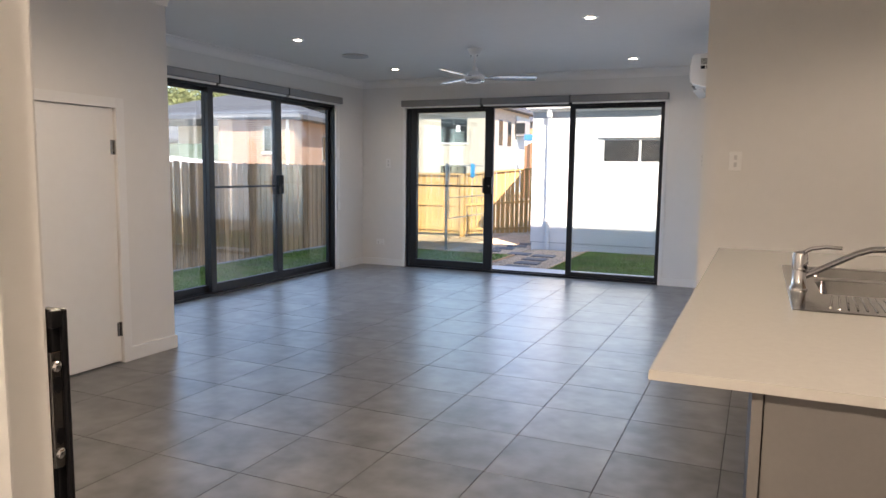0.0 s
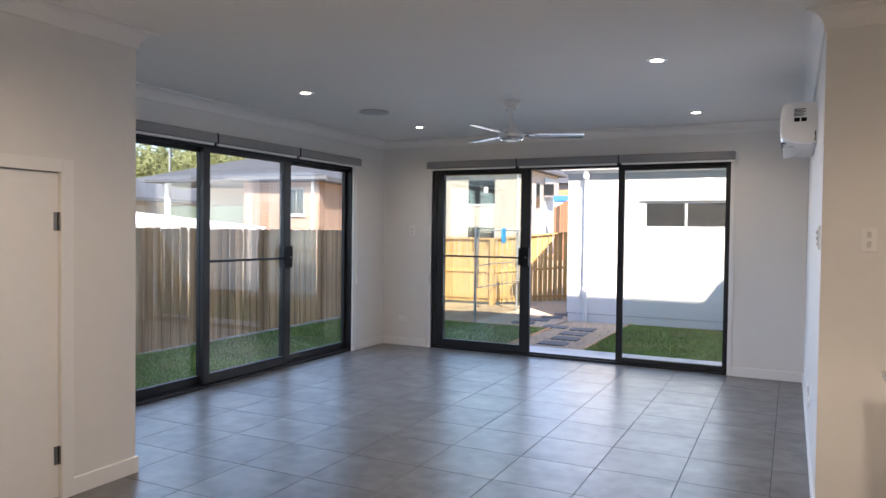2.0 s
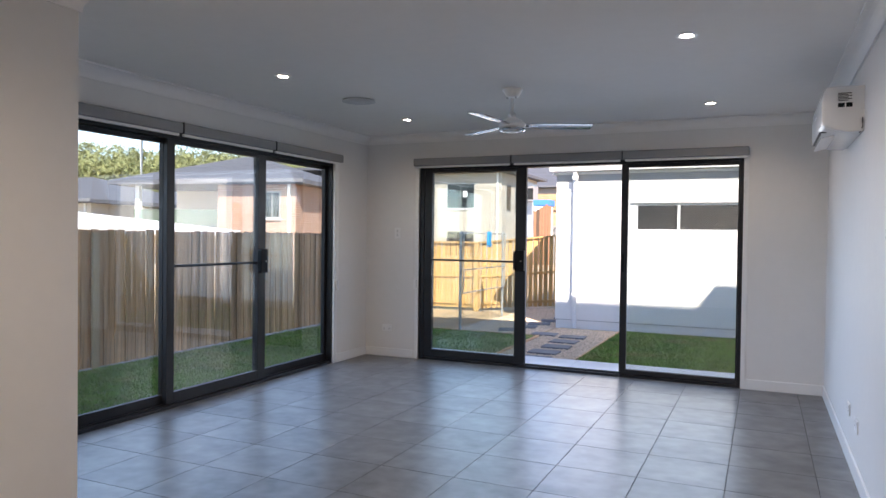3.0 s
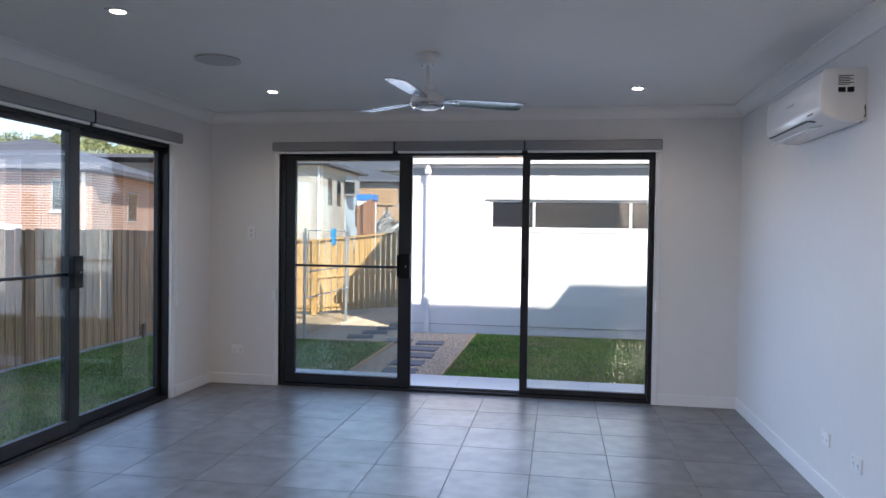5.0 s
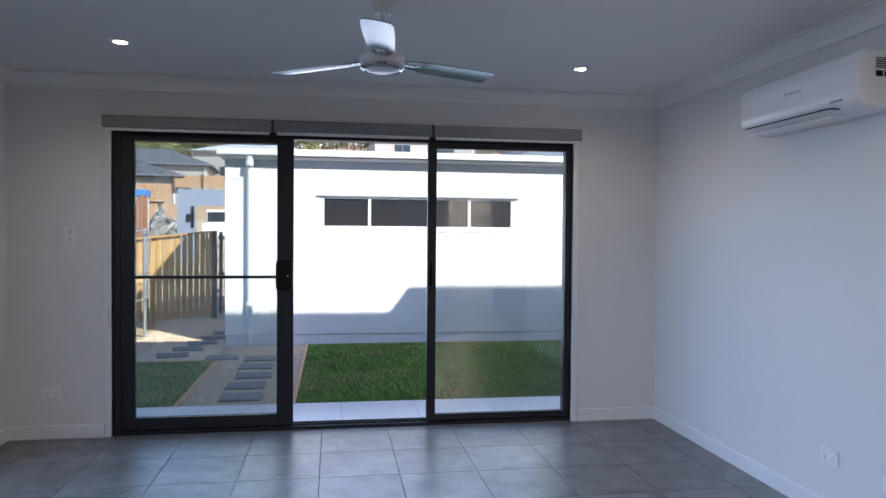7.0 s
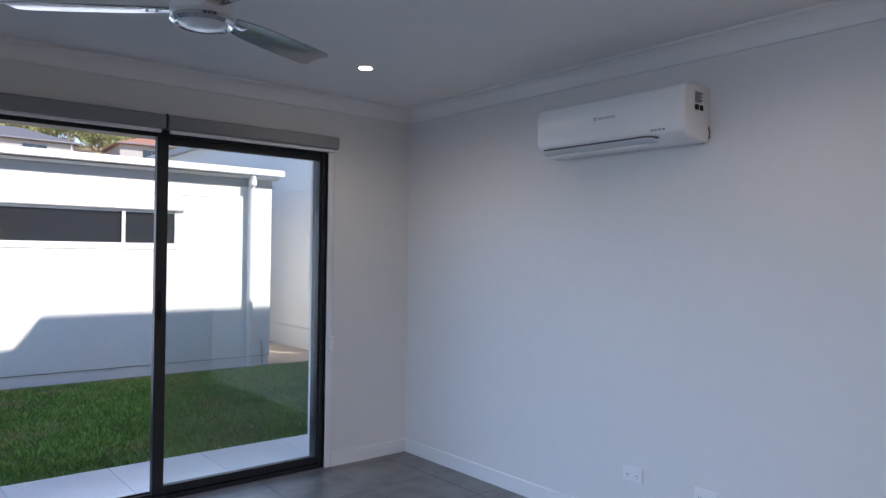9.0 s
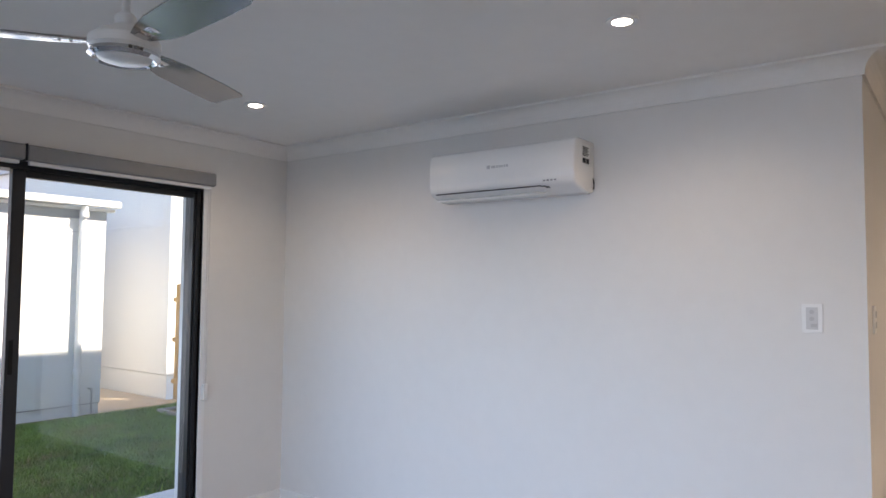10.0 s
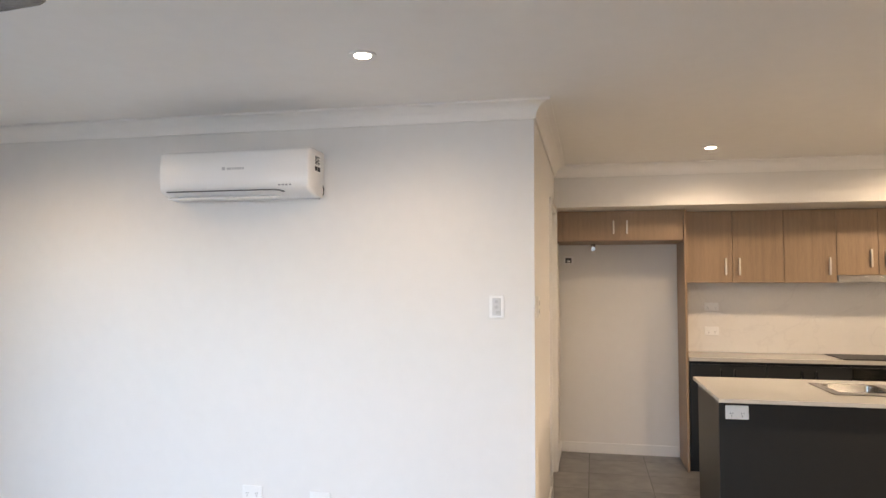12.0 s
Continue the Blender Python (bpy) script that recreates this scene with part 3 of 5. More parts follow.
cr.color_ramp.elements[0].position, cr.color_ramp.elements[1].position = 0.485, 0.515
cr.color_ramp.elements[0].color = cr.color_ramp.elements[1].color = (0, 0, 0, 1)
cr.color_ramp.elements.new(0.5).color = (1, 1, 1, 1)
nt.links.new(mn.outputs["Fac"], cr.inputs[0])
mx_ = nt.nodes.new("ShaderNodeMix")
mx_.data_type = "RGBA"
vf = nt.nodes.new("ShaderNodeMath")
vf.operation = "MULTIPLY"
vf.inputs[1].default_value = 0.12
nt.links.new(cr.outputs[0], vf.inputs[0])
nt.links.new(vf.outputs[0], mx_.inputs["Factor"])
nt.links.new(old, mx_.inputs["A"])
mx_.inputs["B"].default_value = (0.42, 0.40, 0.38, 1)
nt.links.new(mx_.outputs["Result"], b_.inputs["Base Color"])

# island
isl = thing("island_cabinet", "charcoal kitchen island cabinet under a cream stone benchtop", "kitchen island", (-0.1, 3.55, 0))
boxes("back_panel", [(-0.524, -0.506, 2.367, 4.763, 0.0, 0.858)], CARCASS, isl, bevel=0.0015)
boxes("end_panel", [(-0.503, 0.22, 4.745, 4.763, 0.0, 0.858)], CARCASS, isl, bevel=0.0015)
BEIGE = mat("beige_laminate", (0.165, 0.155, 0.147), 0.45, var=0.05, scale=10)
boxes("edge_strip", [(-0.524, -0.505, 2.362, 2.3665, 0.0, 0.858)], BEIGE, isl, "pale beige edge strip")
boxes("end_panel", [(-0.502, 0.22, 2.367, 2.385, 0.0, 0.858)], BEIGE, isl, "pale beige laminate end panel", bevel=0.0015)
boxes("body", [(-0.503, 0.20, 2.387, 4.743, 0.12, 0.70)], CARCASS, isl)
for k in range(4):
    y0 = 2.39 + k * 0.588
    dr = boxes("door", [(0.202, 0.22, y0, y0 + 0.584, 0.13, 0.85)], CARCASS, isl, bevel=0.001)
    boxes("handle", [(0.223, 0.245, y0 + 0.04, y0 + 0.052, 0.60, 0.76)], SATIN, dr, "satin nickel bar handle", bevel=0.003)
SK = (-0.43, 0.05, 3.12, 4.17)
bt = thing("island_benchtop", "cream stone benchtop with a sink cut-out on the island", "benchtop", (-0.18, 3.56, 0.86))
BX0, BX1, BY0, BY1 = -0.705, 0.24, 2.33, 4.79
bm = bmesh.new()
zt, zb = 0.878, 0.858
xs = [BX0, SK[0] + 0.03, SK[1] - 0.03, BX1]
ys = [BY0, SK[2] + 0.03, SK[3] - 0.03, BY1]
gt = [[bm.verts.new((x, y, zt)) for y in ys] for x in xs]
gb = [[bm.verts.new((x, y, zb)) for y in ys] for x in xs]
for i in range(3):
    for j in range(3):
        if (i, j) != (1, 1):
            bm.faces.new((gt[i][j], gt[i + 1][j], gt[i + 1][j + 1], gt[i][j + 1]))
            bm.faces.new((gb[i][j], gb[i][j + 1], gb[i + 1][j + 1], gb[i + 1][j]))
for i in range(3):
    for (p, q) in (((i, 0), (i + 1, 0)), ((i, 3), (i + 1, 3)), ((0, i), (0, i + 1)), ((3, i), (3, i + 1))):
        bm.faces.new((gt[p[0]][p[1]], gt[q[0]][q[1]], gb[q[0]][q[1]], gb[p[0]][p[1]]))
for (p, q) in (((1, 1), (2, 1)), ((1, 2), (2, 2)), ((1, 1), (1, 2)), ((2, 1), (2, 2))):
    bm.faces.new((gt[p[0]][p[1]], gt[q[0]][q[1]], gb[q[0]][q[1]], gb[p[0]][p[1]]))
rim = [e for e in bm.edges if all(abs(v.co.z - zt) < 1e-6 for v in e.verts) and (all(abs(v.co.x - BX0) < 1e-6 for v in e.verts) or all(abs(v.co.x - BX1) < 1e-6 for v in e.verts) or all(abs(v.co.y - BY0) < 1e-6 for v in e.verts) or all(abs(v.co.y - BY1) < 1e-6 for v in e.verts))]
bmesh.ops.bevel(bm, geom=rim, offset=0.002, segments=2, affect="EDGES")
part("slab", bm, STONE, bt)

# sink: rim, two bowls and a ribbed drainer
sk = thing("kitchen_sink", "stainless steel double bowl sink with a ribbed drainer", "sink", (-0.175, 3.67, 0.878))
zr = 0.882
bowls = [(-0.34, 0.01, 3.43, 3.77), (-0.34, 0.01, 3.83, 4.12)]
bm = bmesh.new()
xs = [SK[0], -0.34, 0.01, SK[1]]
ys = [SK[2], 3.43, 3.77, 3.83, 4.12, SK[3]]
g = [[bm.verts.new((x, y, zr)) for y in ys] for x in xs]
for i in range(3):
    for j in range(5):
        if i == 1 and j in (1, 3):
            continue
        bm.faces.new((g[i][j], g[i + 1][j], g[i + 1][j + 1], g[i][j + 1]))
ring = [g[0][j] for j in range(6)] + [g[1][5], g[2][5]] + [g[3][j] for j in range(5, -1, -1)] + [g[2][0], g[1][0]]
low = [bm.verts.new((v.co.x + (0.003 if v.co.x > -0.17 else -0.003), v.co.y + (0.003 if v.co.y > 3.6 else -0.003), 0.8785)) for v in ring]
for k in range(len(ring)):
    bm.faces.new((ring[k], ring[(k + 1) % len(ring)], low[(k + 1) % len(ring)], low[k]))
part("rim", bm, STEEL, sk)
for x0, x1, y0, y1 in bowls:
    bm = bmesh.new()
    def loop(i, z, r):
        return [bm.verts.new((cx + r * math.cos(a), cy + r * math.sin(a), z)) for cx, cy, a0 in ((x1 - i - r, y1 - i - r, 0), (x0 + i + r, y1 - i - r, 90), (x0 + i + r, y0 + i + r, 180), (x1 - i - r, y0 + i + r, 270)) for a in (radians(a0 + d) for d in (0, 22, 45, 68, 90))]
    ls = [loop(0, zr, 0.001), loop(0.002, zr - 0.004, 0.05), loop(0.008, zr - 0.13, 0.05), loop(0.03, zr - 0.155, 0.04)]
    for p, q in zip(ls, ls[1:]):
        for k in range(20):
            bm.faces.new((p[k], p[(k + 1) % 20], q[(k + 1) % 20], q[k]))
    bm.faces.new(ls[-1])
    bo = part("bowl", bm, STEEL, sk, smooth=True)
    bm = bmesh.new()
    cyl(bm, 0.04, 0.004, pose((x0 + x1) / 2, (y0 + y1) / 2, zr - 0.152), 24)
    part("drain", bm, CHROME, bo, "round waste outlet")
for k in range(16):
    bm = bmesh.new()
    x_, sp_r = -0.325 + k * 0.021, (k - 7.5) * 0.0016
    tube(bm, [(x_ + sp_r, 3.155 + 0.003 * abs(k - 7.5), 0.8815), (x_ + sp_r * 0.8, 3.175, 0.8835), (x_ - sp_r, 3.385, 0.8835), (x_ - sp_r, 3.40, 0.8815)], 0.0032, 6)
    part("drainer_rib", bm, STEEL, sk, smooth=True)
TX, TY = -0.40, 3.50
tap = thing("mixer_tap", "chrome kitchen mixer tap with a lever and long spout", "tap", (TX, TY, 0.882))
bm = bmesh.new()
lathe(bm, [(0.027, 0.882), (0.027, 0.888), (0.022, 0.894), (0.021, 0.945), (0.024, 0.948), (0.024, 0.985), (0.021, 1.0), (0.008, 1.006)], pose(TX, TY, 0), 28)
part("body", bm, CHROME, tap, smooth=True)
bm = bmesh.new()
tube(bm, [(TX + 0.015, TY, 0.925), (TX + 0.07, TY + 0.01, 0.955), (TX + 0.16, TY + 0.02, 1.005), (TX + 0.20, TY + 0.025, 1.018), (TX + 0.235, TY + 0.03, 1.02), (TX + 0.248, TY + 0.03, 1.015), (TX + 0.252, TY + 0.03, 0.99)], 0.010, 14)
part("spout", bm, CHROME, tap, smooth=True)
bm = bmesh.new()
tube(bm, [(TX, TY, 0.998), (TX + 0.03, TY, 1.014), (TX + 0.07, TY, 1.022), (TX + 0.115, TY, 1.020)], 0.0065, 10)
part("lever", bm, CHROME, tap, smooth=True)
plate("power_point", "white double power point on the charcoal island panel", "power point", (-0.525, 4.674, 0.785), -90, 0.115, 0.072, "gpo")

# fridge recess
fr_ = thing("fridge_recess", "timber-look fridge recess panel and overhead cupboard", "cabinet", (1.8, 5.2, 0))
boxes("side_panel", [(1.375, XK - 0.001, 4.672, 4.690, 0, 2.073)], WOOD, fr_, bevel=0.001)
boxes("body", [(1.415, XK - 0.001, 4.692, 5.698, 1.825, 2.073)], WOOD, fr_)
for y0, y1, hy in ((4.694, 5.180, 5.13), (5.184, 5.655, 5.236)):
    dr = boxes("door", [(1.395, 1.413, y0, y1, 1.83, 2.070)], WOOD, fr_, bevel=0.001)
    boxes("handle", [(1.370, 1.394, hy - 0.006, hy + 0.006, 1.88, 1.99)], SATIN, dr, "satin nickel bar handle", bevel=0.003)
boxes("filler", [(1.40, 1.415, 5.658, 5.698, 1.825, 2.073)], WOOD, fr_)
wt_ = thing("water_stopcock", "small chrome water tap under the overhead cupboard", "tap", (1.78, 5.40, 1.82))
bm = bmesh.new()
cyl(bm, 0.018, 0.02, pose(1.78, 5.40, 1.813), 18)
cyl(bm, 0.011, 0.04, pose(1.78, 5.40, 1.79), 14)
cyl(bm, 0.019, 0.012, pose(1.76, 5.40, 1.785, 0, 90, 0), 16)
part("body", bm, STEEL, wt_, smooth=True)
RECESS_SHADE = mat("recess_shade", (0.06, 0.06, 0.06), 0.7)
wb = thing("water_point_box", "white recessed water point box in the fridge recess", "wall box", (XK, 5.62, 1.69))
boxes("frame", [(XK - 0.012, XK - 0.001, 5.575, 5.59, 1.655, 1.725), (XK - 0.012, XK - 0.001, 5.645, 5.66, 1.655, 1.725), (XK - 0.012, XK - 0.001, 5.59, 5.645, 1.71, 1.725), (XK - 0.012, XK - 0.001, 5.59, 5.645, 1.655, 1.665)], WHITE_PL, wb)
# Flat panel on the wall; the shade of the hollow is put into its colour.
boxes("recess", [(XK - 0.003, XK - 0.0005, 5.59, 5.645, 1.665, 1.71)], RECESS_SHADE, wb, "flat dark panel for the shaded recess")
boxes("valve", [(XK - 0.016, XK - 0.004, 5.60, 5.63, 1.672, 1.688)], WHITE_PL, wb, "small white valve", bevel=0.002)

# wall cupboards
edges = [4.670, 4.296, 3.91, 3.523, 3.225, 2.93, 2.54, 2.15, 1.76]
for k in range(len(edges) - 1):
    y1, y0 = edges[k] - 0.002, edges[k + 1] + 0.002
    zb_ = 1.55 if k in (3, 4) else 1.488
    cb = thing("wall_cupboard", "timber-look wall cupboard with a steel bar handle", "cabinet", (1.73, (y0 + y1) / 2, zb_), "wall cupboards over the bench")
    boxes("body", [(1.58, XK - 0.001, y0, y1, zb_ + 0.002, 2.073)], WOOD, cb)
    dr = boxes("door", [(1.56, 1.578, y0, y1, zb_, 2.070)], WOOD, cb, bevel=0.001)
    hy = {0: y0 + 0.05, 1: y1 - 0.05, 2: y0 + 0.05, 3: y0 + 0.05, 4: y1 - 0.05}.get(k, y0 + 0.05)
    boxes("handle", [(1.534, 1.559, hy - 0.006, hy + 0.006, zb_ + 0.06, zb_ + 0.20)], SATIN, dr, "satin nickel bar handle", bevel=0.003)
rh = thing("range_hood", "slim stainless slide-out range hood", "range hood", (1.7, 3.22, 1.51))
boxes("body", [(1.57, XK - 0.002, 2.936, 3.518, 1.503, 1.548)], STEEL, rh, bevel=0.002)
boxes("front", [(1.545, 1.568, 2.936, 3.518, 1.49, 1.535)], STEEL, rh, bevel=0.002)
sp_ = thing("splashback", "white marble-look splashback panel", "splashback", (XK, 3.1, 0.92))
boxes("panel", [(XK - 0.012, XK - 0.001, 3.062, 4.668, 0.902, 1.487)], MARBLE, sp_)
boxes("panel", [(XK - 0.012, XK - 0.001, 1.46, 3.06, 0.902, 1.487)], MARBLE, sp_)
bb = thing("kitchen_benchtop", "cream stone benchtop along the kitchen wall", "benchtop", (1.8, 3.1, 0.89))
boxes("slab", [(1.345, XK - 0.001, 1.46, 4.670, 0.87, 0.90)], STONE, bb, bevel=0.002)
be = [4.668, 4.10, 3.50, 2.88, 2.2, 1.5]
for k in range(5):
    y1, y0 = be[k] - 0.002, be[k + 1] + 0.002
    cb = thing("base_cabinet", "charcoal base cabinet under the stone benchtop", "cabinet", (1.8, (y0 + y1) / 2, 0), "base cabinets along the wall")
    boxes("body", [(1.385, XK - 0.001, y0, y1, 0.12, 0.869)], CARCASS, cb)
    boxes("kickboard", [(1.43, 1.445, y0, y1, 0.0, 0.12)], CARCASS, cb)
    if k != 2:
        dr = boxes("door", [(1.365, 1.383, y0, y1, 0.125, 0.845)], CARCASS, cb, bevel=0.001)
        for hy in ((y0 + y1) / 2 - 0.05, (y0 + y1) / 2 + 0.05):
            boxes("handle", [(1.341, 1.364, hy - 0.006, hy + 0.006, 0.69, 0.81)], BLACK, dr, "black bar handle", bevel=0.003)
    else:
        ov = boxes("oven_front", [(1.362, 1.383, y0, y1, 0.28, 0.845)], STEEL, cb, "stainless oven front", bevel=0.002)
        boxes("oven_glass", [(1.357, 1.3615, y0 + 0.04, y1 - 0.04, 0.36, 0.70)], BLACK, ov, "black glass")
ck = thing("cooktop", "black glass cooktop set on the stone benchtop", "cooktop", (1.6, 3.2, 0.90))
boxes("glass", [(1.40, 1.86, 2.92, 3.54, 0.9005, 0.907)], BLACK, ck, bevel=0.002)
plate("power_point", "white single switch plate on the splashback", "switch", (XK - 0.012, 4.415, 1.284), -90, 0.115, 0.072, "gpo")
plate("power_point", "white double power point on the splashback", "power point", (XK - 0.012, 4.415, 1.08), -90, 0.115, 0.072, "gpo")
# doorway in the return wall
structure(boxes("door_2", [(0.475, 0.505, YR - 0.008, YR + 0.108, 0, 2.06), (1.155, 1.185, YR - 0.008, YR + 0.108, 0, 2.06), (0.505, 1.155, YR - 0.008, YR + 0.108, 2.03, 2.06)], TRIM, bevel=0.003), "white door jamb of the pantry")
structure(boxes("trim", [(0.415, 0.475, YR - 0.016, YR, 0, 2.07), (1.185, 1.245, YR - 0.016, YR, 0, 2.07), (0.475, 1.185, YR - 0.016, YR, 2.06, 2.074)], TRIM, bevel=0.002), "white door architrave")
pl_ = thing("pantry_door", "white flush pantry door, closed", "door", (0.86, YR + 0.06, 0))
boxes("leaf", [(0.508, 1.152, YR + 0.03, YR + 0.065, 0.01, 2.027)], DOORP, pl_, bevel=0.002)

# ---- outside: ground, path, lawns ----
GZ = -0.34
SOIL = mat("dry_soil", (0.44, 0.33, 0.21), 0.95, var=0.22, scale=1.2, bump=0.5, bump_scale=50)
GRAVEL = mat("pale_gravel", (0.62, 0.49, 0.36), 0.9, var=0.15, scale=30, by_island=0.35)
GRAVEL_BED = mat("gravel_bed", (0.50, 0.39, 0.28), 0.95, var=0.3, scale=14, bump=0.8, bump_scale=90)
LAWN = mat("lawn_base", (0.15, 0.165, 0.055), 0.95, var=0.35, scale=0.9, bump=0.6, bump_scale=90)
BLADES = mat("grass_blades", (0.125, 0.26, 0.038), 0.6, var=0.5, scale=0.9, by_island=0.40)
STRAW = mat("dry_grass", (0.32, 0.26, 0.12), 0.8, var=0.2, scale=5, by_island=0.3)
PAVER = mat("grey_stone_paver", (0.15, 0.155, 0.165), 0.8, var=0.15, scale=8, bump=0.3, bump_scale=70, by_object=0.1)
OUT_TILE = mat("pale_outdoor_tile", (0.74, 0.74, 0.73), 0.6, var=0.06, scale=4, by_object=0.04)
PINE = mat("fresh_pine_paling", (0.54, 0.335, 0.13), 0.7, var=0.15, scale=3, bump=0.2, bump_scale=40, by_object=0.14)
OLD_T = mat("weathered_paling", (0.46, 0.29, 0.165), 0.85, var=0.55, scale=4.0, bump=0.6, bump_scale=40, by_object=0.30)
DARK_T = mat("dark_brown_timber", (0.10, 0.062, 0.04), 0.75, var=0.15, scale=4, by_object=0.12)
for m_, k_ in ((BLADES, 0.55), (LAWN, 0.7)):
    nt = m_.node_tree
    b_ = nt.nodes["Principled BSDF"]
    src = b_.inputs["Base Color"].links[0].from_socket
    tn = nt.nodes.new("ShaderNodeTexNoise")
    tn.inputs["Scale"].default_value, tn.inputs["Detail"].default_value, tn.inputs["Distortion"].default_value = 1.1, 5.0, 0.6
    nt.links.new([n for n in nt.nodes if n.type == "TEX_COORD"][0].outputs["Object"], tn.inputs["Vector"])
    rm = nt.nodes.new("ShaderNodeMapRange")
    rm.inputs["From Min"].default_value, rm.inputs["From Max"].default_value = 0.52, 0.72
    rm.inputs["To Max"].default_value = k_
    nt.links.new(tn.outputs["Fac"], rm.inputs["Value"])
    mx_ = nt.nodes.new("ShaderNodeMix")
    mx_.data_type = "RGBA"
    nt.links.new(rm.outputs[0], mx_.inputs["Factor"])
    nt.links.new(src, mx_.inputs["A"])
    mx_.inputs["B"].default_value = (0.36, 0.30, 0.12, 1)
    nt.links.new(mx_.outputs["Result"], b_.inputs["Base Color"])
for m_ in (PINE, OLD_T, DARK_T):
    nt = m_.node_tree
    mp = nt.nodes.new("ShaderNodeMapping")
    mp.inputs["Scale"].default_value = (13.0, 13.0, 0.7) if m_ is OLD_T else (5.0, 5.0, 0.5)
    nt.links.new([n for n in nt.nodes if n.type == "TEX_COORD"][0].outputs["Object"], mp.inputs["Vector"])
    for n in nt.nodes:
        if n.type == "TEX_NOISE":
            nt.links.new(mp.outputs[0], n.inputs["Vector"])



def hill(x, y):
    """Height of the ground: flat round the house, rising to a ridge in the north and west."""
    d = math.hypot(x + 3, y - 9)
    if d < 45 or y < -30:
        return 0.0
    az = math.atan2(-(x + 3), y - 9)
    top = 13.5 - 7.0 * min(1.0, max(0.0, az / 0.9))
    r = min(1.0, (d - 45) / 75)
    q = min(1.0, max(0.0, (d - 105) / 40))
    ridge = 6.0 * q * q * (3 - 2 * q) * min(1.0, max(0.0, (0.75 - az) / 0.4))
    return (top * r * r * (3 - 2 * r) + ridge) * (1 + 0.22 * noise.noise((x * 0.012, y * 0.012, 3.0)))


bm = bmesh.new()
ng = 90
vs = {}
for i in range(ng + 1):
    for j in range(ng + 1):
        u, v = (i / ng - 0.5) * 2, (j / ng - 0.5) * 2
        x, y = 900 * u * abs(u) ** 1.2 - 4, 900 * v * abs(v) ** 1.2 + 10
        h = hill(x, y)
        vs[i, j] = bm.verts.new((x, y, GZ - 0.03 + h))
for i in range(ng):
    for j in range(ng):
        bm.faces.new((vs[i, j], vs[i + 1, j], vs[i + 1, j + 1], vs[i, j + 1]))
ground = structure(part("ground", bm, SOIL, smooth=True), "dry bare ground that rises to wooded hills")

PX0, PX1, LY0 = -4.76, -3.66, 10.08
structure(boxes("lawn_north", [(PX1 + 0.03, 2.3, LY0, 15.18, GZ - 0.2, GZ)], LAWN), "green lawn with some dry patches")
structure(boxes("lawn_side", [(-8.70, PX0 - 0.03, LY0, 13.80, GZ - 0.2, GZ)], LAWN), "green lawn in the shade")
structure(boxes("lawn_west", [(-8.70, XW - T - 0.01, 0.0, LY0, GZ - 0.2, GZ)], LAWN), "green lawn in the shade beside the fence")
structure(boxes("gravel_path", [(PX0, PX1, LY0, 15.18, GZ - 0.2, GZ - 0.012), (-6.4, -4.86, 13.83, 18.7, GZ - 0.2, GZ - 0.010), (1.04, 2.28, 15.18, 22.0, GZ - 0.2, GZ - 0.008)], GRAVEL_BED), "pale gravel path")
structure(boxes("path_edging", [(PX0 - 0.03, PX0, LY0, 13.83, GZ - 0.1, GZ + 0.02), (PX1, PX1 + 0.03, LY0, 15.18, GZ - 0.1, GZ + 0.02), (-8.7, PX0 - 0.03, 13.80, 13.83, GZ - 0.1, GZ + 0.015)], OLD_T), "thin timber lawn edging")
structure(boxes("clothesline_slab", [(-7.2, -6.4, 13.9, 16.8, GZ - 0.2, GZ - 0.005)], SOIL), "bare sandy soil under the clothesline")


def scatter(name, n, areas, make, material, label, seed):
    """Many small pieces over rectangles of ground, as one mesh of three-cornered faces."""
    rng = np.random.default_rng(seed)
    tot = sum((a[1] - a[0]) * (a[3] - a[2]) for a in areas)
    pts = np.concatenate([np.column_stack([rng.uniform(a[0], a[1], k), rng.uniform(a[2], a[3], k)]) for a in areas for k in [int(n * (a[1] - a[0]) * (a[3] - a[2]) / tot)]])
    v, f = make(rng, pts)
    me = bpy.data.meshes.new(name)
    me.from_pydata(v.tolist(), [], f.tolist())
    me.materials.append(material)
    return tagged(new(name, me), label, kind="stuff")


def blades(hmin, hmax, lean):
    def make(rng, p):
        n = len(p)
        a = rng.uniform(0, 2 * np.pi, n)
        w = rng.uniform(0.004, 0.009, n)
        h = rng.uniform(hmin, hmax, n)
        la = rng.uniform(0, 2 * np.pi, n)
        ll = h * rng.uniform(0, lean, n)
        z0 = np.full(n, GZ - 0.002)
        b0 = np.column_stack([p[:, 0] - w * np.cos(a), p[:, 1] - w * np.sin(a), z0])
        b1 = np.column_stack([p[:, 0] + w * np.cos(a), p[:, 1] + w * np.sin(a), z0])
        t = np.column_stack([p[:, 0] + ll * np.cos(la), p[:, 1] + ll * np.sin(la), z0 + h])
        v = np.stack([b0, b1, t], 1).reshape(-1, 3)
        return v, np.arange(3 * n).reshape(-1, 3)
    return make


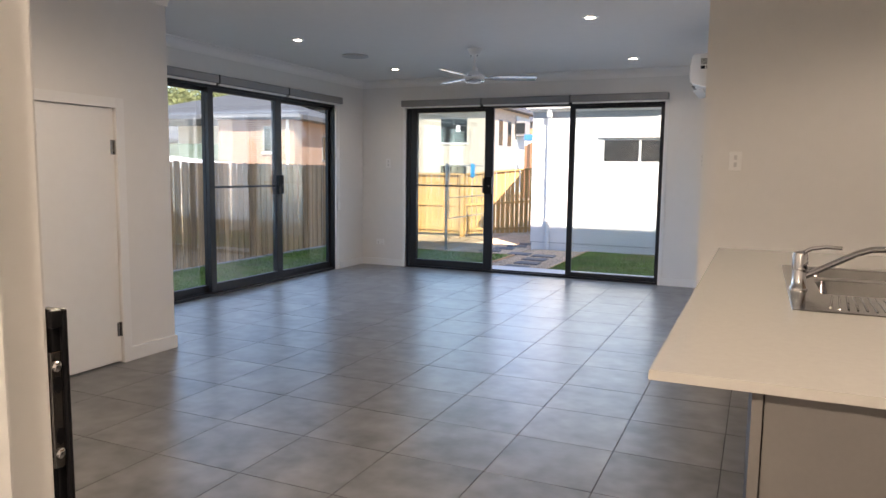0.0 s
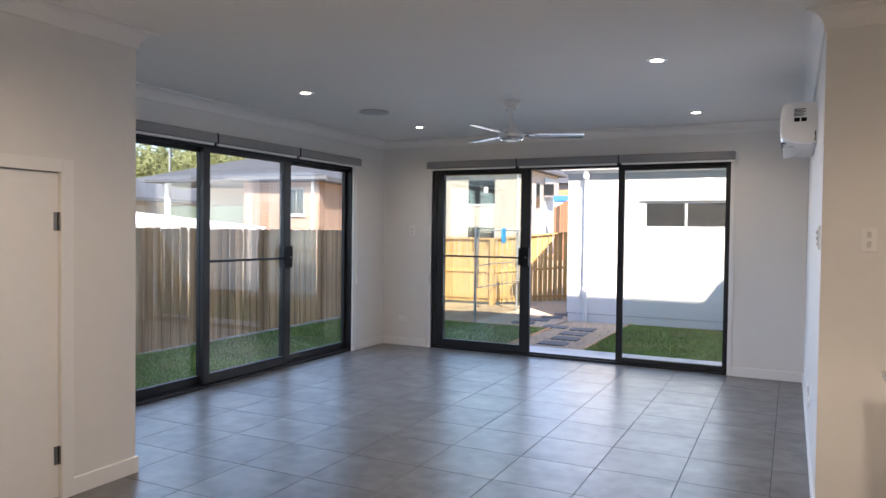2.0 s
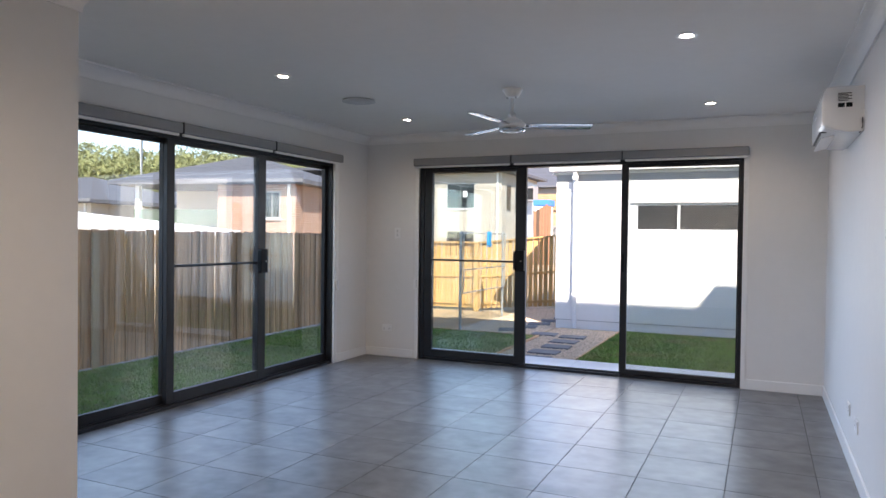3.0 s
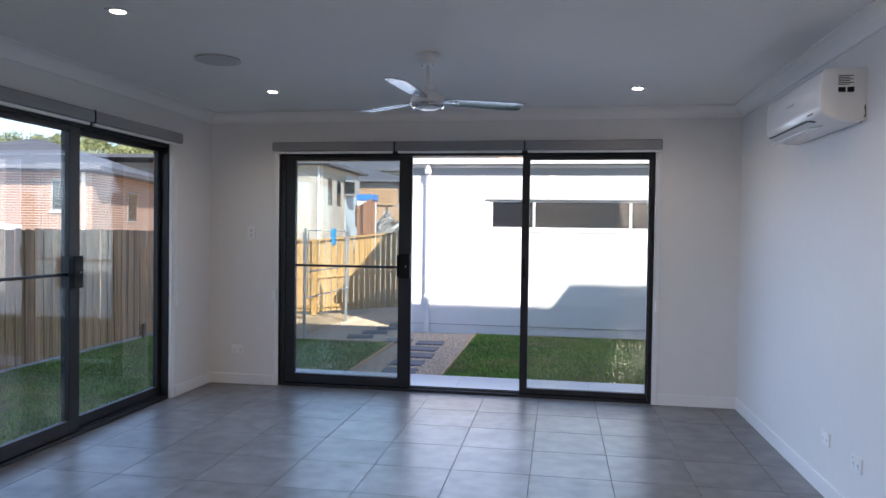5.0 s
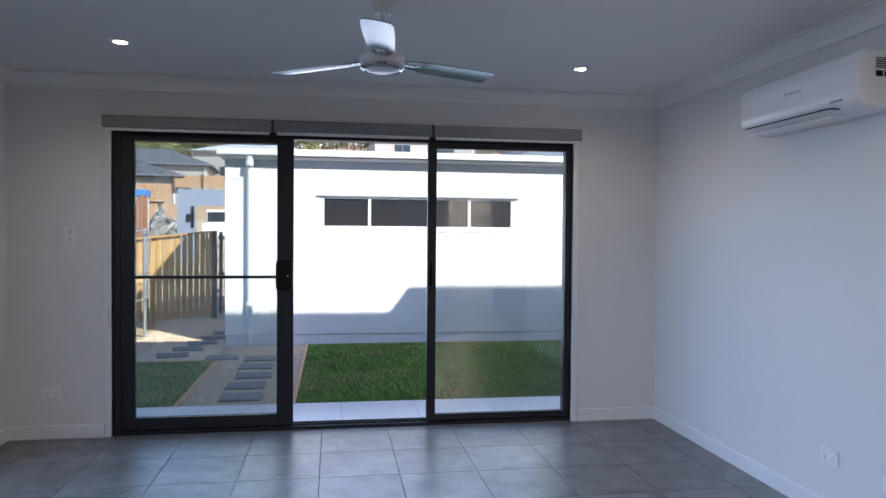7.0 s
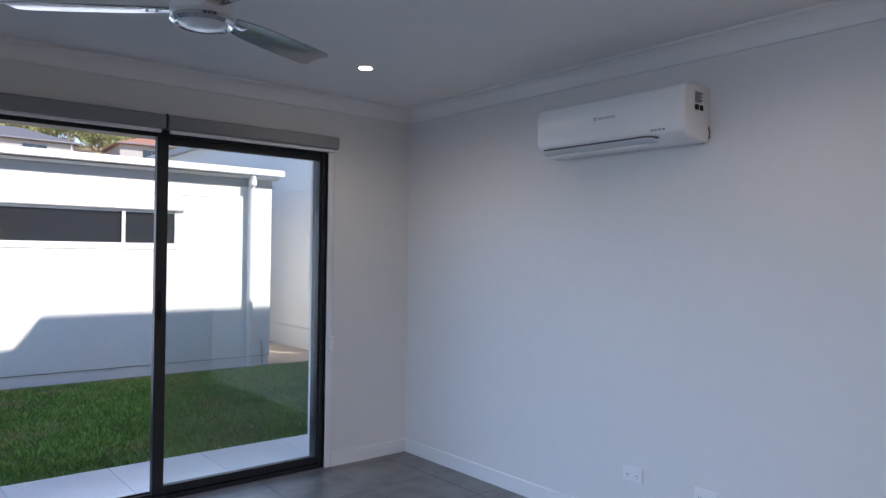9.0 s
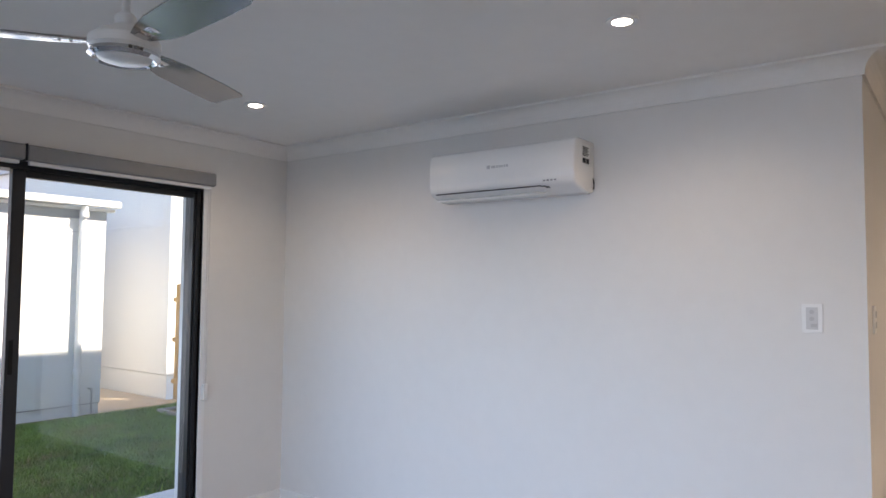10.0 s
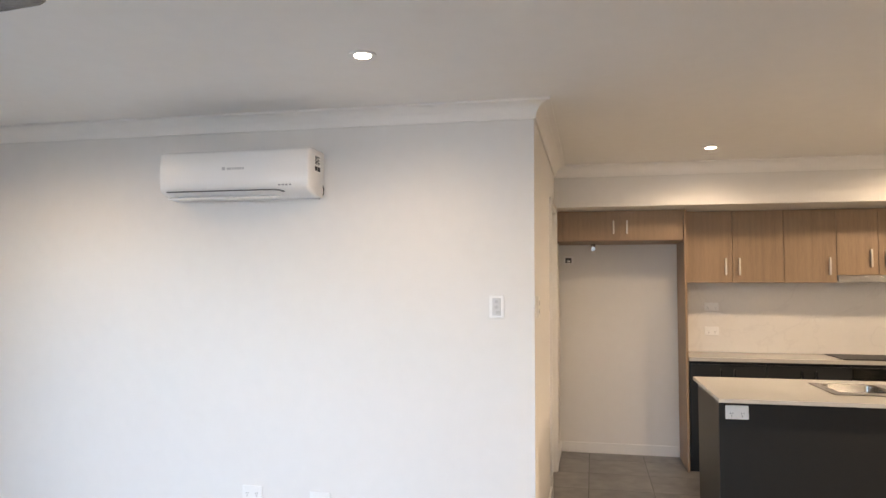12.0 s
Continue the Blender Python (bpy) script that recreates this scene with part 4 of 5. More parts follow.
def pebbles(rng, p):
    n = len(p)
    r = rng.uniform(0.006, 0.017, n)
    a = rng.uniform(0, np.pi, n)
    c, s_ = np.cos(a), np.sin(a)
    base = np.array([(1, 0, 0.2), (0, 0.8, 0.3), (-1, 0, 0.2), (0, -0.8, 0.3), (0, 0, 0.9)])
    x = p[:, :1] + r[:, None] * (base[:, 0] * c[:, None] - base[:, 1] * s_[:, None])
    y = p[:, 1:] + r[:, None] * (base[:, 0] * s_[:, None] + base[:, 1] * c[:, None])
    z = GZ - 0.014 + r[:, None] * base[:, 2] * 1.2
    v = np.stack([x, y, z], 2).reshape(-1, 3)
    tri = np.array([(0, 1, 4), (1, 2, 4), (2, 3, 4), (3, 0, 4)])
    return v, (np.arange(n)[:, None, None] * 5 + tri).reshape(-1, 3)


scatter("grass_north", 90000, [(PX1 + 0.05, 2.25, LY0 + 0.02, 15.0)], blades(0.02, 0.055, 1.3), BLADES, "short green lawn grass", 3)
scatter("grass_side", 16000, [(-8.65, PX0 - 0.05, LY0 + 0.02, 13.78)], blades(0.02, 0.045, 0.9), BLADES, "short green lawn grass", 4)
scatter("grass_west", 60000, [(-8.65, -5.62, 2.5, LY0)], blades(0.02, 0.05, 0.9), BLADES, "short green lawn grass in the shade", 5)
scatter("dry_grass_tufts", 2600, [(PX1 + 0.1, 2.2, LY0 + 0.1, 14.9), (-8.6, -5.7, 4, 13.5)], blades(0.02, 0.06, 2.0), STRAW, "scattered dry grass clippings", 6)
tuft = random.Random(8)
TUFTS = []
for _ in range(420):
    tx, ty, tw = tuft.uniform(PX1 + 0.1, 1.8), tuft.uniform(LY0 + 0.05, 14.6), tuft.uniform(0.08, 0.34)
    TUFTS.append((tx, tx + tw * 1.6, ty, ty + tw * 0.6))
CLUMPS = mat("bright_grass_clumps", (0.17, 0.31, 0.05), 0.6, var=0.4, scale=1.5, by_island=0.4)
scatter("grass_clumps", 22000, TUFTS, blades(0.035, 0.085, 1.5), CLUMPS, "uneven clumps of longer lawn grass", 9)
DRY = [(tx, tx + 0.5, ty, ty + 0.22) for tx, ty in ((-3.4, 14.3), (-2.9, 14.0), (-2.3, 14.45), (-1.5, 14.2), (-3.2, 12.4), (-2.2, 11.5), (0.1, 13.9), (-0.9, 12.9))]
scatter("dry_lawn_patches", 2600, DRY, blades(0.02, 0.06, 1.9), STRAW, "dry straw-coloured patches in the lawn", 10)
scatter("gravel_stones", 26000, [(PX0 + 0.01, PX1 - 0.01, LY0 + 0.02, 15.0), (-6.3, -4.9, 13.9, 18.5)], pebbles, GRAVEL, "pale gravel stones", 7)

# stepping stones
bm = bmesh.new()
box(bm, -0.21, 0.21, -0.165, 0.165, -0.03, 0.012, bevel=0.006, seg=1)
pv_mesh = finish("stepping_stone", bm, PAVER)
rng = random.Random(11)
stones = [(-4.2 + rng.uniform(-0.03, 0.03), 10.55 + 0.57 * k, rng.uniform(-4, 4)) for k in range(7)] + [(-5.45 + 0.10 * k, 14.35 + 0.55 * k, 12 + rng.uniform(-3, 3)) for k in range(8)] + [(-4.75, 14.1, 3)]
for x, y, a in stones:
    st = new("stepping_stone", pv_mesh)
    st.matrix_world = pose(x, y, GZ, 0, 0, a)
    tagged(st, "rectangular grey stepping stone set in gravel", "stepping stone", "stepping stones on the path")

# tiled strip outside the north door
strip = structure(boxes("terrace_north", [(-5.6, 2.3, YN + T, LY0, GZ - 0.2, -0.045)], CONC), "pale tiled strip along the door")
bm = bmesh.new()
box(bm, -0.2985, 0.2985, -0.27, 0.27, -0.012, 0.0, bevel=0.0015, seg=1)
ot_mesh = finish("tile", bm, OUT_TILE)
bm = bmesh.new()
box(bm, -0.2985, 0.2985, -0.0665, 0.0665, -0.012, 0.0, bevel=0.0015, seg=1)
narrow_mesh = finish("tile", bm, OUT_TILE)
for k in range(13):
    o = new("tile", ot_mesh)
    o.location = (-5.29 + 0.6 * k, 9.80, -0.033)
    o.parent = strip
    o = new("tile", narrow_mesh)
    o.location = (-5.29 + 0.6 * k, 9.4605, -0.033)
    o.parent = strip

# ---- fences ----


def paling_mesh(w, h, t, material):
    b = bmesh.new()
    box(b, -w / 2, w / 2, -t / 2, t / 2, 0, h, bevel=0.002, seg=1)
    return finish("paling", b, material)


def fence(name, label, a, b, z0a, z0b, ha, hb, material, pitch, width, rails=(), post=None, side=1, gap=0.004):
    a, b = Vector(a), Vector(b)
    d = (b - a)
    n = max(1, int(d.length / pitch))
    u = d.normalized()
    nrm = Vector((-u.y, u.x)) * side
    f = thing(name, label, "fence", (*((a + b) / 2), min(z0a, z0b)))
    me = paling_mesh(width, 1.0, 0.016, material)
    r = random.Random(len(name) + n)
    ang = math.degrees(math.atan2(u.y, u.x))
    for k in range(n):
        s_ = (k + 0.5) / n
        p = a + d * s_
        z0, h = z0a + (z0b - z0a) * s_, ha + (hb - ha) * s_
        o = new("paling", me)
        o.parent = f
        o.matrix_parent_inverse = f.matrix_world.inverted()
        o.matrix_world = pose(p.x + nrm.x * (0.009 if k % 2 else -0.009), p.y, z0 + r.uniform(0, 0.01), r.uniform(-0.4, 0.4), r.uniform(-0.5, 0.5), ang) @ Matrix.Diagonal((1, 1, h + r.uniform(-0.012, 0.012), 1))
    for zf, hh, tt in rails:
        bmr = bmesh.new()
        za, zb2 = z0a + ha * zf, z0b + hb * zf
        q = nrm * (0.012 + tt / 2)
        c = [(a + q - nrm * tt / 2), (a + q + nrm * tt / 2), (b + q + nrm * tt / 2), (b + q - nrm * tt / 2)]
        zz = [za, za, zb2, zb2]
        lo = [bmr.verts.new((p.x, p.y, z)) for p, z in zip(c, zz)]
        hi = [bmr.verts.new((p.x, p.y, z + hh)) for p, z in zip(c, zz)]
        bmr.faces.new(lo)
        bmr.faces.new(hi)
        for k in range(4):
            bmr.faces.new((lo[k], lo[(k + 1) % 4], hi[(k + 1) % 4], hi[k]))
        part("rail", bmr, material, f)
    return f


FX_W = -8.75
fence("side_fence", "weathered brown timber paling fence beside the lawn", (FX_W, 1.5), (FX_W, 17.2), GZ - 0.02, GZ + 0.04, 1.70, 1.64, OLD_T, 0.080, 0.091)
ret = thing("retaining_sleepers", "low grey concrete sleepers under the timber fence", "retaining wall", (FX_W, 9, GZ))
for k in range(8):
    boxes("sleeper", [(FX_W - 0.06, FX_W + 0.05, 1.5 + 1.98 * k, 1.5 + 1.98 * k + 1.95, GZ - 0.2, GZ - 0.03 + 0.009 * k)], CONC, ret, bevel=0.006)
    if k in (3, 6):
        boxes("post", [(FX_W + 0.05, FX_W + 0.09, 1.5 + 1.98 * k - 0.05, 1.5 + 1.98 * k + 0.02, GZ - 0.1, GZ + 0.22)], DARK_T, ret)
RAILS = ((0.985, 0.035, 0.06), (0.47, 0.06, 0.035), (0.06, 0.06, 0.035))
fence("back_fence", "honey-coloured timber paling fence in the sun", (-8.7, 17.2), (-7.28, 17.25), GZ + 0.03, GZ + 0.03, 1.50, 1.50, PINE, 0.070, 0.059, RAILS, side=-1)
fence("angled_fence", "honey-coloured timber paling fence in the sun", (-7.24, 17.28), (-5.68, 18.80), GZ + 0.03, GZ + 0.03, 1.50, 1.70, PINE, 0.066, 0.054, RAILS, side=-1)
po = thing("fence_post", "pale upright timber post against the weathered fence", "post", (FX_W + 0.03, 8.4, GZ))
boxes("body", [(FX_W + 0.016, FX_W + 0.055, 8.355, 8.445, GZ, 1.31)], mat("pale_timber", (0.42, 0.33, 0.22), 0.8, var=0.12, scale=8), po, bevel=0.003)
po = thing("fence_post", "square timber fence post at the corner", "post", (-7.26, 17.22, GZ))
boxes("body", [(-7.31, -7.21, 17.15, 17.25, GZ - 0.03, 1.20)], PINE, po, bevel=0.004)
gt_ = fence("side_gate", "dark brown slatted timber gate, closed", (-5.55, 18.86), (-4.45, 18.95), GZ + 0.06, GZ + 0.06, 1.64, 1.64, DARK_T, 0.092, 0.066, ((0.92, 0.07, 0.03), (0.48, 0.07, 0.03), (0.05, 0.07, 0.03)), side=-1)
gt_["category"] = "gate"
po = thing("gate_post", "dark brown gate post with steel hinges", "post", (-5.62, 18.83, GZ))
boxes("body", [(-5.67, -5.57, 18.78, 18.88, GZ - 0.03, 1.40)], DARK_T, po, bevel=0.004)
for z in (0.15, 1.05):
    boxes("hinge", [(-5.565, -5.50, 18.74, 18.78, z, z + 0.08)], STEEL, po, "steel gate hinge")
fence("east_fence", "pale new timber paling fence with dark posts", (2.36, 6.5), (2.36, 15.5), GZ, GZ, 1.8, 1.8, PINE, 0.118, 0.10, ((0.85, 0.07, 0.04), (0.5, 0.07, 0.04), (0.14, 0.07, 0.04)), side=1)
for y in (14.9, 12.5):
    po = thing("fence_post", "dark brown fence post", "post", (2.27, y, GZ))
    boxes("body", [(2.21, 2.29, y - 0.05, y + 0.05, GZ - 0.03, 1.42)], DARK_T, po, bevel=0.004)
bed = thing("garden_bed", "small red mulch bed edged with stone in the lawn", "garden bed", (1.9, 14.0, GZ))
boxes("mulch", [(1.55, 2.26, 13.3, 14.5, GZ - 0.05, GZ + 0.03)], mat("red_mulch", (0.13, 0.05, 0.035), 0.95, var=0.4, scale=20, bump=0.8), bed)
boxes("edging", [(1.50, 1.55, 13.25, 14.55, GZ - 0.05, GZ + 0.06), (1.55, 2.26, 14.5, 14.55, GZ - 0.05, GZ + 0.06), (1.55, 2.26, 13.25, 13.3, GZ - 0.05, GZ + 0.06)], CONC, bed, bevel=0.005)

# ---- clothesline ----
WP = mat("galvanised_pale_metal", (0.55, 0.56, 0.56), 0.4, 0.6, var=0.05)
cl = thing("clothesline", "folded galvanised clothesline frame on two posts", "clothesline", (-6.28, 15.1, GZ))
for y in (13.98, 16.2):
    bm = bmesh.new()
    tube(bm, [(-6.28, y, GZ - 0.03), (-6.28, y, 1.42)], 0.026, 12)
    part("post", bm, WP, cl, smooth=True)
    bm = bmesh.new()
    for z0, z1 in ((0.72, 1.38), (0.30, 0.72)):
        tube(bm, [(-6.235, y, z0), (-6.22, y, z1)], 0.012, 8)
    part("arm", bm, WP, cl, smooth=True)
for z, x in ((1.38, -6.22), (0.30, -6.235), (0.72, -6.22)):
    bm = bmesh.new()
    tube(bm, [(x, 13.98, z), (x, 16.2, z)], 0.011, 8)
    part("rail", bm, WP, cl, smooth=True)
for k in range(6):
    bm = bmesh.new()
    tube(bm, [(-6.22 + 0.006 * k, 13.98, 0.45 + 0.14 * k), (-6.22 + 0.006 * k, 16.2, 0.45 + 0.14 * k)], 0.002, 5)
    part("line", bm, WP, cl)
pegb = thing("blue_cloth", "small bright blue cloth bag hanging from the clothesline", "bag", (-6.21, 15.2, 1.27))
bm = bmesh.new()
box(bm, -6.23, -6.19, 15.12, 15.30, 1.12, 1.42, bevel=0.018, seg=3)
part("body", bm, mat("blue_cloth", (0.02, 0.30, 0.62), 0.8, var=0.1), pegb, smooth=True)

# ---- garage ----
GX0, GX1, GY0, GY1 = -4.88, 1.03, 15.215, 21.0
DARK_G = mat("dark_window_glass", (0.02, 0.023, 0.026), 0.09, var=0.0)
SOFFIT = mat("white_eave_paint", (0.74, 0.75, 0.75), 0.6, var=0.03)
ROOF_G = mat("grey_metal_roof", (0.40, 0.41, 0.43), 0.45, 0.3, var=0.06, scale=2)
PIPE = mat("white_downpipe", (0.78, 0.79, 0.79), 0.4, var=0.02)
gar = thing("garage", "white rendered garage with a long high window and downpipes", "garage", (-2, GY0, GZ))
WX0, WX1, WZ0, WZ1 = -3.446, -0.394, 1.44, 1.94


def wall_with_hole(name, x0, x1, y0, y1, z0, z1, hx0, hx1, hz0, hz1, depth, material, parent):
    """A block with a recess in its south face."""
    b = bmesh.new()
    f = [[b.verts.new((x, y0, z)) for z in (z0, hz0, hz1, z1)] for x in (x0, hx0, hx1, x1)]
    for i in range(3):
        for j in range(3):
            if (i, j) != (1, 1):
                b.faces.new((f[i][j], f[i + 1][j], f[i + 1][j + 1], f[i][j + 1]))
    r = [b.verts.new((x, y0 + depth, z)) for x, z in ((hx0, hz0), (hx1, hz0), (hx1, hz1), (hx0, hz1))]
    q = [f[1][1], f[2][1], f[2][2], f[1][2]]
    for k in range(4):
        b.faces.new((q[k], q[(k + 1) % 4], r[(k + 1) % 4], r[k]))
    b.faces.new(r)
    bk = [b.verts.new((x, y1, z)) for x, z in ((x0, z0), (x1, z0), (x1, z1), (x0, z1))]
    b.faces.new(bk)
    b.faces.new([f[0][j] for j in range(4)] + [bk[3], bk[0]])
    b.faces.new([f[3][j] for j in range(4)] + [bk[2], bk[1]])
    b.faces.new([f[i][0] for i in range(4)] + [bk[1], bk[0]])
    b.faces.new([f[i][3] for i in range(4)] + [bk[2], bk[3]])
    return part(name, b, material, parent)


wall_with_hole("wall", GX0, GX1, GY0, GY1, -0.195, 2.48, WX0, WX1, WZ0, WZ1, 0.4, RENDER_W, gar)
boxes("plinth", [(GX0 + 0.015, GX1 - 0.015, GY0 + 0.018, GY1, GZ - 0.1, -0.205)], RENDER_W, gar)
boxes("drip_line", [(GX0 + 0.01, GX1 - 0.01, GY0 + 0.012, GY1, -0.206, -0.194)], GREY_PL, gar, "dark drip line")
boxes("soffit", [(GX0 - 0.06, GX1 + 0.10, GY0 - 0.05, GY1, 2.482, 2.523)], SOFFIT, gar)
# Frieze strip in a darker grey than the wall below.
boxes("frieze", [(GX0, GX1, GY0 - 0.012, GY0 - 0.002, 2.36, 2.48)], mat("grey_frieze", (0.36, 0.38, 0.40), 0.6, var=0.03), gar, "grey frieze")
boxes("sheet_joint", [(GX0 + 0.002, GX1 - 0.002, GY0 - 0.004, GY0 - 0.0005, 2.172, 2.178)], GREY_PL, gar, "thin joint between wall sheets")
boxes("gutter", [(GX0 - 0.10, GX1 + 0.13, GY0 - 0.18, GY0 - 0.055, 2.535, 2.628)], SOFFIT, gar, bevel=0.01)
bm = bmesh.new()
c = [(GX0 - 0.1, GY0 - 0.11, 2.60), (GX1 + 0.13, GY0 - 0.11, 2.60), (GX1 + 0.13, GY1, 2.95), (GX0 - 0.1, GY1, 2.95)]
lo = [bm.verts.new(p) for p in c]
hi = [bm.verts.new((p[0], p[1], p[2] + 0.04)) for p in c]
bm.faces.new(lo[::-1])
bm.faces.new(hi)
for k in range(4):
    bm.faces.new((lo[k], lo[(k + 1) % 4], hi[(k + 1) % 4], hi[k]))
part("roof", bm, ROOF_G, gar, "grey metal roof")
gw = boxes("window", [(WX0, WX1, GY0 + 0.005, GY0 + 0.06, WZ0, WZ0 + 0.045), (WX0, WX1, GY0 + 0.005, GY0 + 0.06, WZ1 - 0.035, WZ1), (WX0, WX0 + 0.045, GY0 + 0.005, GY0 + 0.06, WZ0 + 0.045, WZ1 - 0.035), (WX1 - 0.045, WX1, GY0 + 0.005, GY0 + 0.06, WZ0 + 0.045, WZ1 - 0.035), (-2.726, -2.681, GY0 + 0.005, GY0 + 0.06, WZ0 + 0.045, WZ1 - 0.035), (-1.141, -1.096, GY0 + 0.005, GY0 + 0.06, WZ0 + 0.045, WZ1 - 0.035)], mat("grey_window_frame", (0.66, 0.67, 0.68), 0.4), gar)
for x0, x1 in ((WX0 + 0.04, -2.722), (-2.686, -1.137), (-1.10, WX1 - 0.04)):
    boxes("pane", [(x0, x1, GY0 + 0.028, GY0 + 0.034, WZ0 + 0.04, WZ1 - 0.03)], DARK_G, gw, "dark reflecting glass")
boxes("sill", [(WX0 - 0.03, WX1 + 0.03, GY0 - 0.010, GY0 + 0.004, WZ0 - 0.04, WZ0 - 0.002)], SOFFIT, gar)
boxes("hood", [(WX0 - 0.08, WX1 + 0.08, GY0 - 0.03, GY0 - 0.002, WZ1 + 0.003, WZ1 + 0.018)], GREY_PL, gar, "thin grey window hood")
for x in (GX0 + 0.37, GX1 - 0.36):
    bm = bmesh.new()
    tube(bm, [(x, GY0 - 0.115, 2.53), (x, GY0 - 0.11, 2.46), (x, GY0 - 0.07, 2.37), (x, GY0 - 0.06, 2.30), (x, GY0 - 0.06, GZ)], 0.045, 14)
    part("downpipe", bm, PIPE, gar, smooth=True)
    for z in (2.44, 0.28):
        bm = bmesh.new()
        lathe(bm, [(0.058, z - 0.06), (0.06, z), (0.048, z + 0.03)], pose(x, GY0 - 0.06 if z < 2 else GY0 - 0.10, 0), 16)
        part("pipe_collar", bm, PIPE, gar, smooth=True)
bm = bmesh.new()
tube(bm, [(GX1 - 0.18, GY0 - 0.02, 0.02), (GX1 - 0.18, GY0 - 0.1, 0.02), (GX1 - 0.18, GY0 - 0.11, -0.02)], 0.012, 8)
tube(bm, [(GX1 - 0.13, GY0 - 0.02, 0.02), (GX1 - 0.13, GY0 - 0.03, GZ)], 0.012, 8)
part("garden_tap", bm, WP, gar, "small metal garden tap", smooth=True)

# tall neighbour wall to the east
nb = thing("neighbour_building", "tall pale rendered neighbour building", "building", (4, 18, GZ))
boxes("wall", [(2.32, 9.0, 15.66, 30.0, 0.02, 3.8)], RENDER_W, nb)
boxes("plinth", [(2.34, 9.0, 15.68, 30.0, GZ - 0.1, 0.01)], RENDER_W, nb)
boxes("roof", [(2.2, 9.1, 15.5, 30.1, 3.80, 3.95)], ROOF_G, nb)

# the unseen storey above the room; its stepped roof is shaped to shade the yard
up = thing("upper_storey", "unseen upper storey with a metal roof, shaped to shade the yard", "house", (-1.6, 4.0, CH + 0.25))
boxes("wall", [(XW - T, XU + T, -1.1, YN + T, CH + 0.25, 5.45)], RENDER_W, up)
SHX = EAVE_X
bm = bmesh.new()
outl = [(XW - T - 0.45, 5.45), (SHX, 5.45), (SHX + 0.02, 5.45 + EAVE_STEP), (9.0, 5.45 + EAVE_STEP)]
for y0, y1 in ((-1.5, YN + T + 0.45),):
    lo = [bm.verts.new((x, y0, 5.40)) for x, z in outl] + [bm.verts.new((x, y0, z + EAVE_H)) for x, z in outl[::-1]]
    hi = [bm.verts.new((x, y1, 5.40)) for x, z in outl] + [bm.verts.new((x, y1, z + EAVE_H)) for x, z in outl[::-1]]
    bm.faces.new(lo)
    bm.faces.new(hi[::-1])
    for k in range(len(lo)):
        bm.faces.new((lo[k], lo[(k + 1) % len(lo)], hi[(k + 1) % len(lo)], hi[k]))
part("roof", bm, ROOF_G, up)

# ---- neighbouring houses ----


def brick_mat(name, c1, c2, mortar):
    m = mat(name, c1, 0.85, var=0.08, scale=2)
    nt = m.node_tree
    b = nt.nodes["Principled BSDF"]
    br = nt.nodes.new("ShaderNodeTexBrick")
    br.inputs["Scale"].default_value = 1.0
    br.inputs["Brick Width"].default_value, br.inputs["Row Height"].default_value, br.inputs["Mortar Size"].default_value = 0.26, 0.093, 0.014
    br.inputs["Color1"].default_value, br.inputs["Color2"].default_value, br.inputs["Mortar"].default_value = (*c1, 1), (*c2, 1), (*mortar, 1)
    tc = [n for n in nt.nodes if n.type == "TEX_COORD"][0]
    sx = nt.nodes.new("ShaderNodeSeparateXYZ")
    nt.links.new(tc.outputs["Object"], sx.inputs[0])
    ad = nt.nodes.new("ShaderNodeMath")
    nt.links.new(sx.outputs["X"], ad.inputs[0])
    nt.links.new(sx.outputs["Y"], ad.inputs[1])
    cx = nt.nodes.new("ShaderNodeCombineXYZ")
    nt.links.new(ad.outputs[0], cx.inputs["X"])
    nt.links.new(sx.outputs["Z"], cx.inputs["Y"])
    nt.links.new(cx.outputs[0], br.inputs["Vector"])
    nt.links.new(br.outputs["Color"], b.inputs["Base Color"])
    return m


GUTTER = mat("slate_gutter", (0.14, 0.145, 0.16), 0.5, var=0.04)
RED_BRICK = brick_mat("red_brick", (0.30, 0.145, 0.09), (0.20, 0.10, 0.065), (0.46, 0.39, 0.33))
WHITE_BRICK = brick_mat("white_brick", (0.54, 0.49, 0.42), (0.46, 0.42, 0.36), (0.36, 0.33, 0.30))
SLATE = mat("grey_tile_roof", (0.085, 0.09, 0.105), 0.85, var=0.10, scale=1.0, bump=0.4, bump_scale=12)
ORANGE = mat("orange_post", (0.62, 0.14, 0.03), 0.6)
CREAM = mat("cream_render", (0.62, 0.56, 0.47), 0.85, var=0.04)
WINF = mat("grey_house_window_frame", (0.28, 0.29, 0.30), 0.45)
BLUE = mat("blue_panel", (0.04, 0.20, 0.55), 0.5)
HOARD = mat("blue_grey_board", (0.22, 0.26, 0.33), 0.7, var=0.05)


